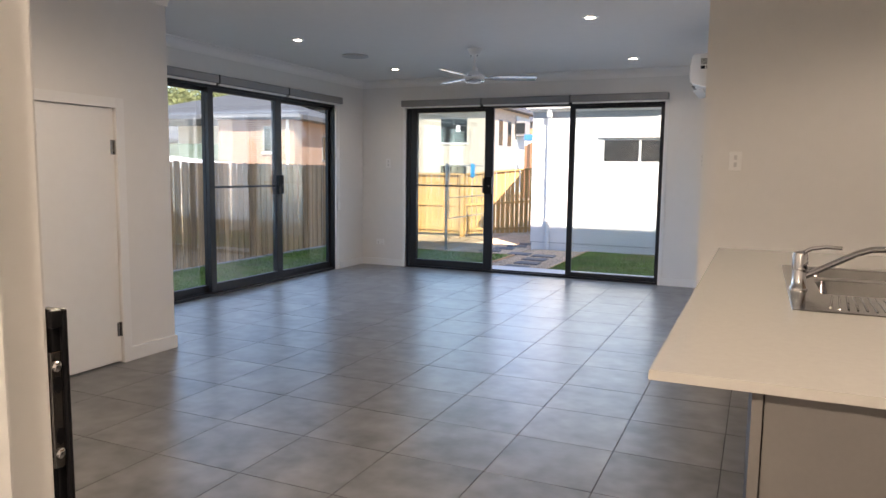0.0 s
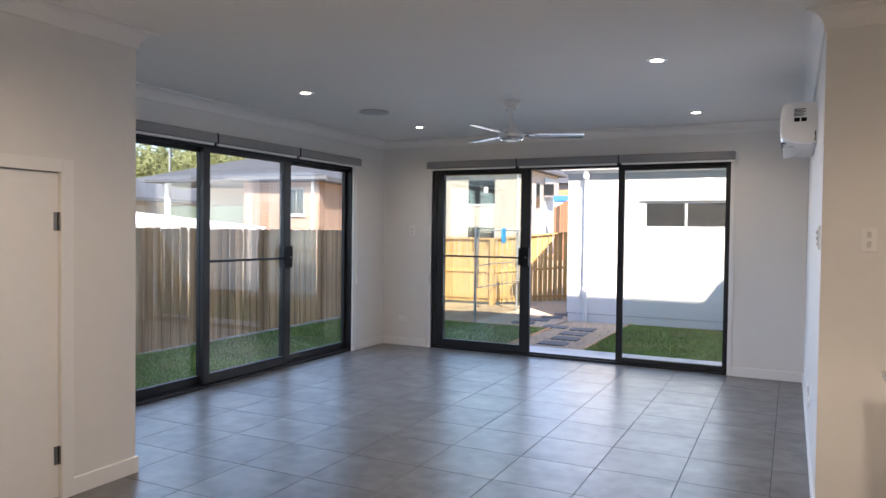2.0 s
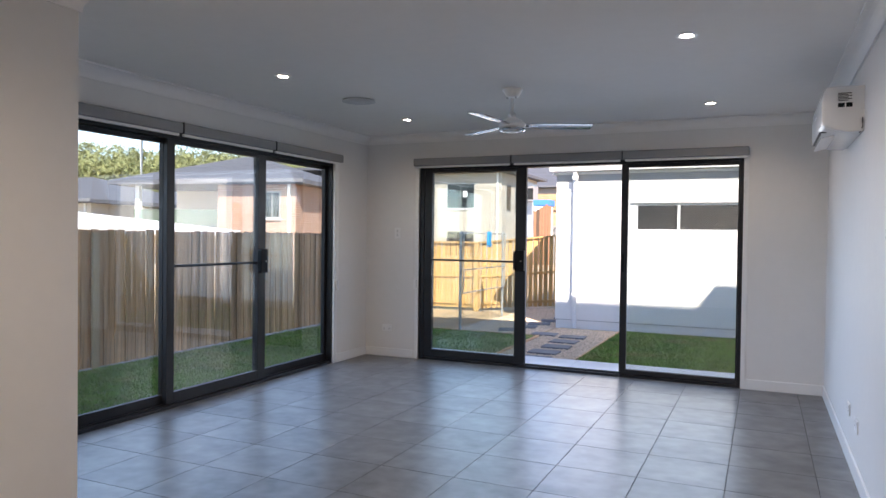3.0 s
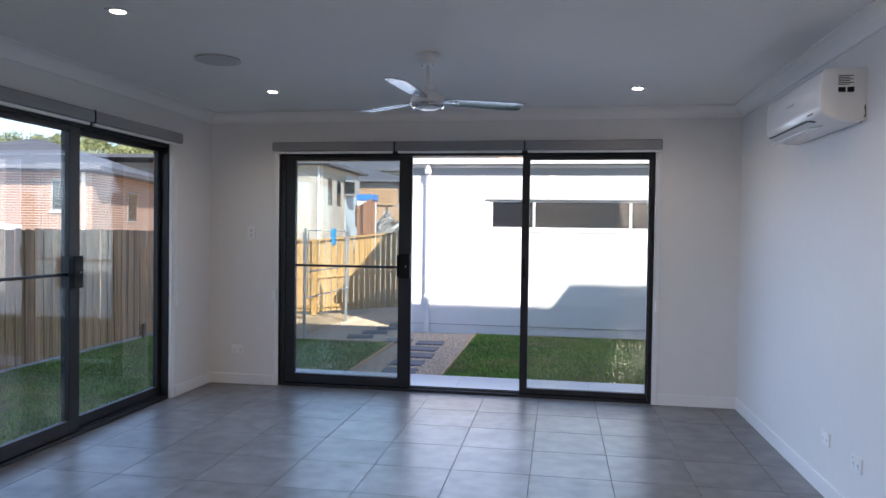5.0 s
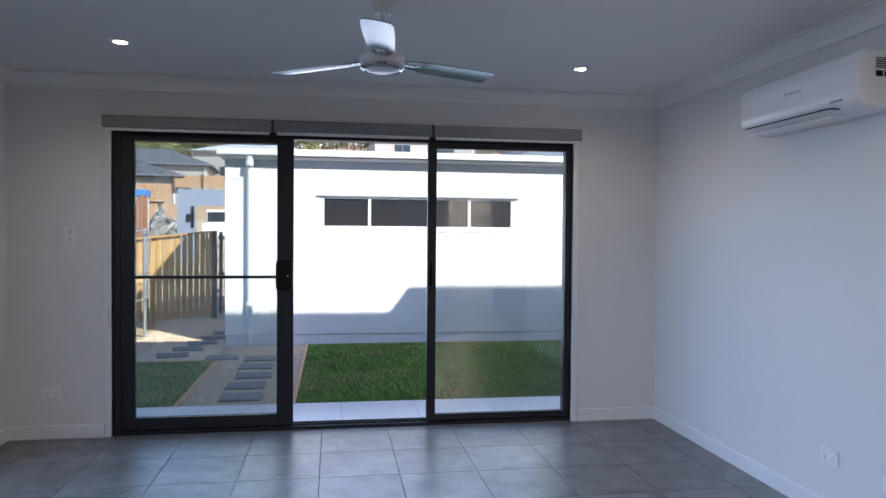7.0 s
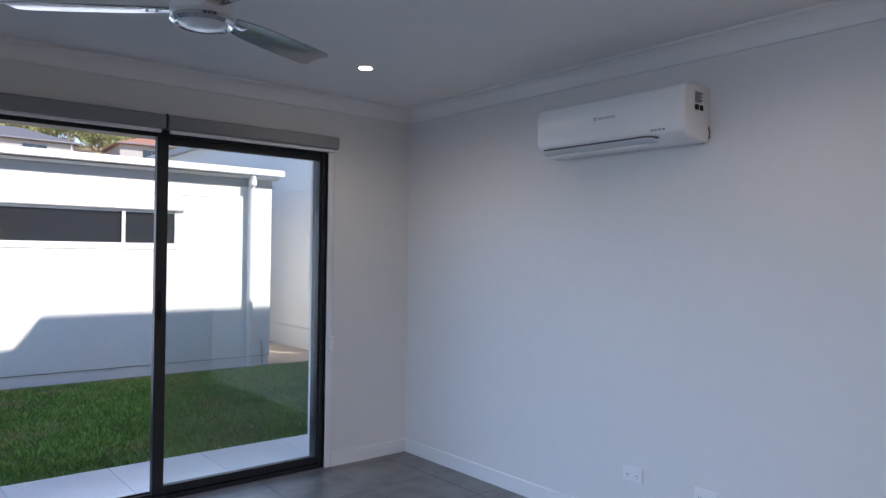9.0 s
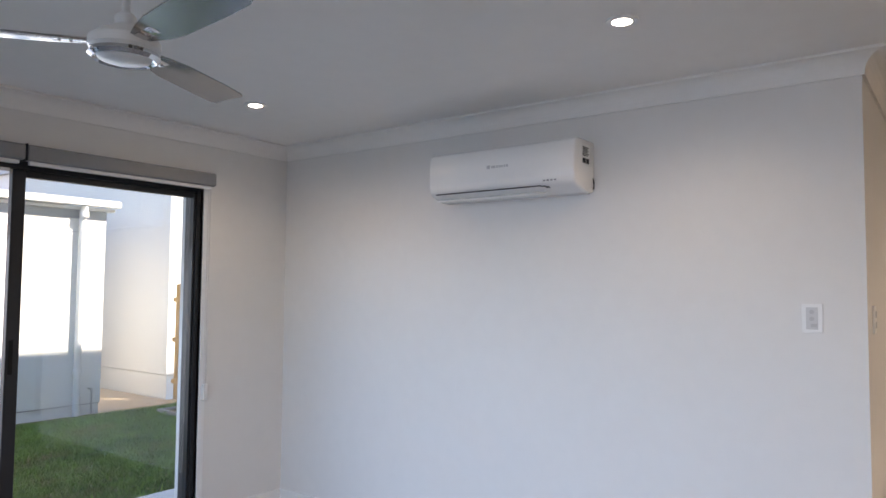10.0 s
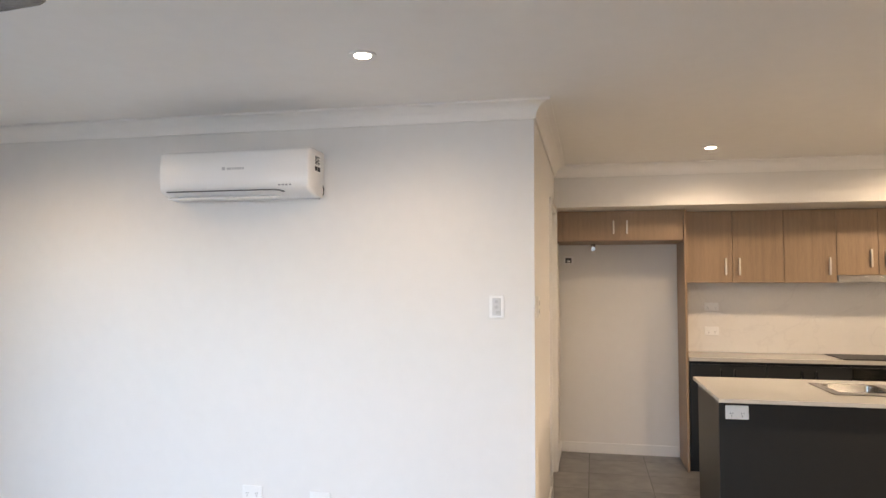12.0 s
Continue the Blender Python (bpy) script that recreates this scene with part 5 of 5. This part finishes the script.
def hip_roof(parent, w, d, z, h, over, material, m):
    b = bmesh.new()
    W, D = w / 2 + over, d / 2 + over
    r = max(0.0, W - D) if W > D else 0.0
    ry = max(0.0, D - W) if D > W else 0.0
    lo = [b.verts.new(m @ Vector(p)) for p in ((-W, -D, z), (W, -D, z), (W, D, z), (-W, D, z))]
    up_ = [b.verts.new(m @ Vector(p)) for p in ((-W, -D, z + 0.18), (W, -D, z + 0.18), (W, D, z + 0.18), (-W, D, z + 0.18))]
    b.faces.new(lo[::-1])
    for k in range(4):
        b.faces.new((lo[k], lo[(k + 1) % 4], up_[(k + 1) % 4], up_[k]))
    if r:
        a, c = b.verts.new(m @ Vector((-r, 0, z + 0.18 + h))), b.verts.new(m @ Vector((r, 0, z + 0.18 + h)))
        for f in ((up_[0], up_[1], c, a), (up_[1], up_[2], c), (up_[2], up_[3], a, c), (up_[3], up_[0], a)):
            b.faces.new(f)
    else:
        a, c = b.verts.new(m @ Vector((0, -ry, z + 0.18 + h))), b.verts.new(m @ Vector((0, ry + 0.01, z + 0.18 + h)))
        for f in ((up_[0], up_[1], a), (up_[1], up_[2], c, a), (up_[2], up_[3], c), (up_[3], up_[0], a, c)):
            b.faces.new(f)
    return part("roof", b, material, parent)


def house(name, label, cx, cy, rot, w, d, z0, ze, roof_h, wall, roof, windows=(), over=0.5, sign=(), roof_w=0, roof_dx=0):
    """windows: (face, along, z0, width, height); face 'f' the south face, 'e' the east face."""
    e = thing(name, label, "house", (cx, cy, z0), turn=rot)
    m = e.matrix_world

    def add(nm, spec, material, parent=e, lab=""):
        b = bmesh.new()
        box(b, *spec)
        o = new(nm, finish(nm, b, material))
        o.parent = parent
        o.matrix_parent_inverse = parent.matrix_world.inverted()
        o.matrix_world = m
        bpy.context.view_layer.update()
        return tagged(o, lab)

    add("wall", (-w / 2, w / 2, -d / 2, d / 2, -1.5, ze - z0), wall)
    hip_roof(e, roof_w or w, d, ze - z0, roof_h, over, roof, m @ pose(roof_dx, 0, 0))
    add("gutter", (-w / 2 - over - 0.05, w / 2 + over + 0.05, -d / 2 - over - 0.1, -d / 2 - over + 0.02, ze - z0 + 0.06, ze - z0 + 0.2), GUTTER)
    add("downpipe", (w / 2 - 0.35, w / 2 - 0.25, -d / 2 - 0.1, -d / 2 - 0.002, -1.0, ze - z0), PIPE)
    for k, (face, u, zz, ww, hh) in enumerate(windows):
        if face == "f":
            y = -d / 2
            win = add("window", (u - ww / 2 - 0.04, u + ww / 2 + 0.04, y - 0.03, y - 0.001, zz - z0 - 0.06, zz - z0 + hh + 0.06), WINF)
            for p in (0, 1):
                add("pane", (u - ww / 2 + p * (ww / 2 + 0.02), u - 0.02 + p * (ww / 2 + 0.02), y - 0.045, y - 0.031, zz - z0, zz - z0 + hh), DARK_G, win, "dark glass")
            add("sill", (u - ww / 2 - 0.1, u + ww / 2 + 0.1, y - 0.10, y - 0.001, zz - z0 - 0.14, zz - z0 - 0.07), SOFFIT, win)
            if k in sign:
                add("sticker", (u + 0.18, u + 0.5, y - 0.05, y - 0.046, zz - z0 + hh * 0.45, zz - z0 + hh * 0.7), WHITE_PL, win, "pale paper sticker")
        else:
            x = w / 2
            win = add("window", (x + 0.001, x + 0.03, u - ww / 2 - 0.04, u + ww / 2 + 0.04, zz - z0 - 0.06, zz - z0 + hh + 0.06), WINF)
            add("pane", (x + 0.031, x + 0.045, u - ww / 2, u + ww / 2, zz - z0, zz - z0 + hh), DARK_G, win, "dark glass")
    return e, add


bh, badd = house("brick_house", "two-storey red brick house with a grey hip roof and balcony", -21.6, 29.83, 12, 3.6, 7.6, -1.6, 3.4, 1.45, RED_BRICK, SLATE, (("f", 0.73, 2.05, 0.65, 1.0), ("e", -0.2, 1.7, 0.8, 1.1)), roof_w=8.2, roof_dx=-2.2)
badd("balcony", (-5.9, -1.81, -3.7, -0.5, 2.8, 3.05), RENDER_W, lab="white balcony floor")
badd("balustrade", (-5.9, -1.81, -3.72, -3.69, 3.06, 3.95), glass_mat("greenish_glass", (0.75, 0.85, 0.80)), lab="glass balustrade")
badd("balcony_wall", (-5.9, -1.81, -0.5, 3.0, -1, 4.95), CREAM)
badd("balcony_door", (-3.6, -2.0, -0.56, -0.51, 3.06, 4.75), DARK_G)
badd("post", (-5.9, -5.7, -3.65, -3.45, 3.06, 4.98), RENDER_W, lab="white post")
hc, cadd = house("balcony_house", "white house with a balcony and an orange post", -23.0, 38.0, 8, 4.2, 6.5, -1.6, 4.6, 0.5, RENDER_W, SLATE, (("f", 0.9, 1.9, 0.8, 1.2),))
cadd("balcony", (-2.3, 2.1, -5.2, -3.25, 3.65, 4.75), RENDER_W, lab="white balcony parapet")
cadd("balcony_roof", (-2.5, 2.3, -5.8, -3.25, 6.2, 6.35), SLATE)
for x in (1.6, -2.1):
    cadd("post", (x - 0.13, x + 0.13, -5.0, -4.8, 4.75 if x > -1 else -1.0, 6.2 if x > -1 else 3.65), ORANGE, lab="orange timber post")
house("white_roof_house", "low house with a bright white metal roof", -22.7, 17.2, 10, 9.0, 8.0, -1.6, 1.25, 0.65, CREAM, RENDER_W, (("f", -1.0, 0.2, 1.2, 1.0),))
house("grey_roof_house", "house with a grey hip roof and cream walls", -37, 30, 5, 12.0, 9.0, -1.0, 2.7, 1.5, CREAM, SLATE, (("f", 2.0, 1.2, 1.6, 1.2), ("f", -2.5, 1.2, 1.6, 1.2)))
house("grey_roof_house", "cream house with a grey hip roof further off", -40, 46, -6, 12.0, 9.0, -1.0, 3.6, 1.7, RENDER_W, SLATE, (("f", 2.0, 1.6, 1.6, 1.2), ("e", 0.0, 1.6, 1.4, 1.2)))
wh, wadd = house("white_brick_house", "two-storey white brick house with sash windows", -23.35, 51.9, 0, 11.34, 8.1, -2.9, 5.74, 2.15, WHITE_BRICK, SLATE, (("f", 2.63, 3.35, 2.0, 1.65), ("f", 2.63, 0.0, 2.0, 1.65), ("f", -2.97, 3.35, 2.0, 1.65), ("e", -2.7, 3.18, 0.8, 1.75), ("e", -0.8, 3.18, 0.8, 1.75)), sign=(0,), over=0.65)
wadd("cladding", (5.67, 5.75, 0.8, 4.05, 0, 8.4), mat("blue_grey_cladding", (0.42, 0.50, 0.55), 0.7), lab="pale blue-grey wall cladding")
wadd("air_unit", (5.76, 6.48, 0.5, 1.75, 6.9, 8.0), GREY_PL, lab="grey outdoor unit")
wadd("vent", (5.77, 6.49, 0.44, 0.49, 7.05, 7.85), DARK_G, lab="dark fan grille")
HILL_W = mat("grey_hill_wall", (0.33, 0.32, 0.30), 0.85, var=0.05)
RUST_T = mat("orange_brown_sleeper", (0.44, 0.28, 0.16), 0.8, var=0.15, scale=3)
PALE_R = mat("pale_metal_roof", (0.45, 0.46, 0.47), 0.6, var=0.06, scale=0.6)
for nm, lab, x, y, r, w, d, z0, ze, rh_, wl in (("hill_house", "slate-roofed house behind the timber retaining wall", -20.6, 67, 4, 9.5, 8, 2.6, 5.7, 1.5, HILL_W), ("hill_house", "wide slate-roofed house on the slope", -23.5, 86, 4, 13.5, 9, 5.0, 8.3, 2.0, HILL_W), ("hill_house", "pale house higher on the slope", -14, 106, -4, 15, 9, 8.0, 12.0, 1.6, HILL_W), ("hill_house", "dark-roofed house on the slope", -38, 84, 10, 14, 9, 5.0, 8.6, 2.4, HILL_W), ("hill_house", "dark-roofed house on the hill", 8, 98, 4, 13, 9, 10.5, 13.2, 1.8, HILL_W), ("hill_house", "brown-roofed house on the hill", 26, 96, -4, 13, 9, 11.0, 13.6, 1.8, HILL_W), ("hill_house", "low grey house on the hill", 45, 92, -10, 13, 9, 11.0, 13.5, 1.8, HILL_W)):
    house(nm, lab, x, y, r, w, d, z0, ze, rh_, wl, PALE_R if y > 100 else SLATE if x < 20 else mat("brown_tile_roof", (0.24, 0.12, 0.08), 0.8, var=0.1), (("f", -3, z0 + 0.9, 2.0, 1.2), ("f", 2.5, z0 + 0.9, 2.4, 1.4)))
for x, y, w, h, z, r in ((-19.0, 58, 8, 1.35, 3.55, 4), (-13.4, 63, 5, 1.0, 4.9, 0), (-13.6, 52, 6, 1.0, 2.2, 4), (3, 90, 26, 1.4, 9.6, 0), (28, 86, 26, 1.4, 9.6, -8)):
    rw = thing("retaining_wall", "stepped brown timber retaining wall on the slope", "retaining wall", (x, y, z), "retaining walls on the slope", r)
    for k in range(5):
        b = bmesh.new()
        box(b, -w / 2, w / 2, -0.1, 0.1, k * h / 5, (k + 0.9) * h / 5)
        b.transform(rw.matrix_world)
        part("sleeper", b, RUST_T, rw)
    for k in range(int(w / 2.2)):
        b = bmesh.new()
        box(b, -w / 2 + 2.2 * k, -w / 2 + 2.2 * k + 0.14, -0.2, -0.1, -0.5, h + 0.1)
        b.transform(rw.matrix_world)
        part("post", b, DARK_T, rw)
SCAF_G = mat("green_scaffold_mesh", (0.03, 0.28, 0.16), 0.8)
for x, y, z in ((21, 84, 11.6), (33, 80, 11.2)):
    sc = thing("scaffold", "steel scaffold with green and orange mesh", "scaffold", (x, y, z - 2))
    for k in range(6):
        b = bmesh.new()
        tube(b, [(x + k * 1.6, y, z - 2), (x + k * 1.6, y, z + 2.4)], 0.06, 6)
        part("pole", b, DARK_T, sc)
    for k in range(3):
        b = bmesh.new()
        tube(b, [(x, y, z - 0.6 + k), (x + 8, y, z - 0.6 + k)], 0.06, 6)
        part("pole", b, ORANGE if k == 2 else WP, sc)
    boxes("mesh_panel", [(x + 2, x + 4.5, y - 0.05, y, z - 0.4, z + 1.2)], SCAF_G, sc, "green mesh")
bd = thing("site_sign_board", "blue-grey site hoarding board with dark shapes", "sign", (-10.2, 43.0, -0.4))
boxes("board", [(-11.4, -10.45, 43, 43.1, -0.5, 3.6), (-10.45, -9.0, 43, 43.1, 2.75, 3.6)], HOARD, bd)
boxes("shape", [(-10.70, -10.55, 42.96, 42.995, 1.6, 2.7), (-10.95, -10.70, 42.96, 42.995, 1.9, 2.3)], BLACK, bd, "dark printed shapes")
po = thing("site_cabin", "blue-topped portable site cabin", "site cabin", (-13.9, 45.6, 0))
boxes("body", [(-14.5, -13.6, 45.0, 46.2, -0.4, 3.28)], RENDER_W, po, bevel=0.05)
boxes("roof", [(-14.55, -13.5, 44.95, 46.25, 3.30, 3.68)], BLUE, po, "bright blue roof", bevel=0.05)
STACK_T = mat("red_brown_board", (0.30, 0.15, 0.085), 0.8, var=0.15, scale=3)
pk = thing("timber_stack", "upright stack of orange-brown timber boards", "timber", (-13.8, 44, 0))
for k in range(6):
    boxes("board", [(-14.3 + k * 0.185, -14.14 + k * 0.185, 44.3, 44.4, -0.4, 3.35 - 0.1 * abs(k - 4))], DARK_T if k == 1 else STACK_T, pk)
van = thing("parked_van", "white van parked beyond the hoarding", "van", (-10.0, 48, -0.3))
bm = bmesh.new()
box(bm, -10.9, -9.2, 47.0, 50.5, 0.9, 1.9, bevel=0.12, seg=3)
box(bm, -10.8, -9.3, 47.7, 50.4, 1.85, 2.7, bevel=0.2, seg=3)
part("body", bm, WHITE_PL, van, smooth=True)
boxes("windscreen", [(-10.65, -9.45, 47.66, 47.72, 1.98, 2.55)], DARK_G, van, "dark windscreen")
for x in (-10.75, -9.4):
    bm = bmesh.new()
    cyl(bm, 0.36, 0.22, pose(x, 47.6, 0.68, 0, 90, 0), 20)
    part("wheel", bm, BLACK, van)
rb = thing("rubble_heap", "heap of grey rubble and broken boards on the site", "rubble", (-13.6, 50, 0))
rr_ = random.Random(5)
bm = bmesh.new()
for k in range(46):
    a, q = rr_.uniform(0, 6.28), rr_.random() ** 0.7
    m4 = pose(-13.9 + 1.6 * q * math.cos(a), 50 + 0.9 * q * math.sin(a), 2.6 - 1.6 * q + rr_.uniform(-0.3, 0.2), rr_.uniform(-60, 60), rr_.uniform(-60, 60), rr_.uniform(0, 180))
    bmesh.ops.create_cube(bm, size=1.0, matrix=m4 @ Matrix.Diagonal((rr_.uniform(0.2, 0.7), rr_.uniform(0.2, 0.6), rr_.uniform(0.05, 0.35), 1)))
bmesh.ops.create_cone(bm, cap_ends=True, segments=10, radius1=2.0, radius2=0.4, depth=2.9, matrix=pose(-13.9, 50.2, 0.95))
part("pieces", bm, mat("grey_rubble", (0.30, 0.29, 0.27), 0.9, var=0.3, scale=1, by_island=0.5), rb)
lp_ = thing("street_light", "tall pale street light pole", "street light", (-35.0, 31.0, -0.4))
bm = bmesh.new()
tube(bm, [(-35.0, 33.0, -0.4), (-35.0, 33.0, 6.9), (-34.6, 32.8, 7.2), (-33.8, 32.4, 7.25)], 0.09, 10)
part("pole", bm, WP, lp_, smooth=True)

# ---- wooded hills ----
LEAF = mat("gum_tree_leaves", (0.19, 0.205, 0.085), 0.8, var=0.30, scale=0.06, by_island=0.15)
BARK = mat("pale_bark", (0.20, 0.16, 0.12), 0.9, var=0.2)


def woodland(name, n, seed, az0, az1, d0, d1, label):
    r = np.random.default_rng(seed)
    V, F, TV, TF = [], [], [], []
    for _ in range(n):
        az, d = r.uniform(az0, az1), r.uniform(d0, d1)
        x, y = -3 - d * math.sin(az), 9 + d * math.cos(az)
        z, h, w = hill(x, y) - 0.4, r.uniform(5, 8.5), r.uniform(1.6, 2.8)
        k0 = len(TV)
        for zz, rr in ((0, 0.22), (h * 0.75, 0.08)):
            TV += [(x + rr * math.cos(a) + 0.1 * zz * math.sin(d), y + rr * math.sin(a), z + zz) for a in (0, 2.1, 4.2)]
        TF += [(k0 + i, k0 + (i + 1) % 3, k0 + 3 + (i + 1) % 3, k0 + 3 + i) for i in range(3)]
        lobes = [(x + r.normal(0, w * 0.5), y + r.normal(0, w * 0.5), z + h * r.uniform(0.4, 0.92), w * r.uniform(0.45, 0.8)) for _ in range(6)]
        for lx, ly, lz, lr in lobes:
            m = 200
            u = r.normal(size=(m, 3))
            u /= np.linalg.norm(u, axis=1)[:, None]
            c = np.array([lx, ly, lz]) + u * (lr * r.uniform(0.55, 1.05, m))[:, None] * np.array([1, 1, 0.75])
            s3 = r.uniform(0.07, 0.20, m)
            k0 = len(V)
            tri = c[:, None, :] + r.normal(size=(m, 3, 3)) * s3[:, None, None]
            V += tri.reshape(-1, 3).tolist()
            F += [(k0 + 3 * i, k0 + 3 * i + 1, k0 + 3 * i + 2) for i in range(m)]
    for nm, v, f, m_, lb in ((name, V, F, LEAF, label), (name + "_trunks", TV, TF, BARK, "pale tree trunks in the far wood")):
        me = bpy.data.meshes.new(nm)
        me.from_pydata(v, [], f)
        me.materials.append(m_)
        tagged(new(nm, me), lb, kind="stuff")


woodland("woods_west", 420, 21, 0.42, 1.35, 72, 128, "dense green gum trees on the far hill")
woodland("woods_north", 230, 22, -0.30, 0.42, 112, 160, "scattered gum trees on the far ridge")

# ---- floor tiles ----
P = 0.4525
bm = bmesh.new()
box(bm, -P / 2 + 0.0018, P / 2 - 0.0018, -P / 2 + 0.0018, P / 2 - 0.0018, -0.008, 0.0, bevel=0.0007, seg=1)
tile_mesh = finish("tile", bm, TILE)
rest = bmesh.new()
for i in range(-10, 8):
    for j in range(-12, 12):
        cx, cy = -1.068 + P * (i + 0.5), 4.09 + P * (j + 0.5)
        if cx - P / 2 < XW - 0.5 or cx + P / 2 > XK + 0.4 or cy - P / 2 < -1.3 or cy + P / 2 > YN + 0.4:
            continue
        x0, x1, y0, y1 = max(cx - P / 2, XW - 0.018), min(cx + P / 2, XK), max(cy - P / 2, -1.0), min(cy + P / 2, YN + 0.018)
        if x1 - x0 < 0.02 or y1 - y0 < 0.02:
            continue
        whole = x1 - x0 > P - 1e-4 and y1 - y0 > P - 1e-4
        if whole and cy > 1.4:
            t_ = new("tile", tile_mesh)
            t_.location = (cx, cy, 0)
            t_.parent = floor
        else:
            box(rest, x0 + 0.0018, x1 - 0.0018, y0 + 0.0018, y1 - 0.0018, -0.008, 0.0)
r_ = part("cut_tiles", rest, TILE, floor)
tagged(r_, "cut grey floor tiles along the walls", kind="stuff")
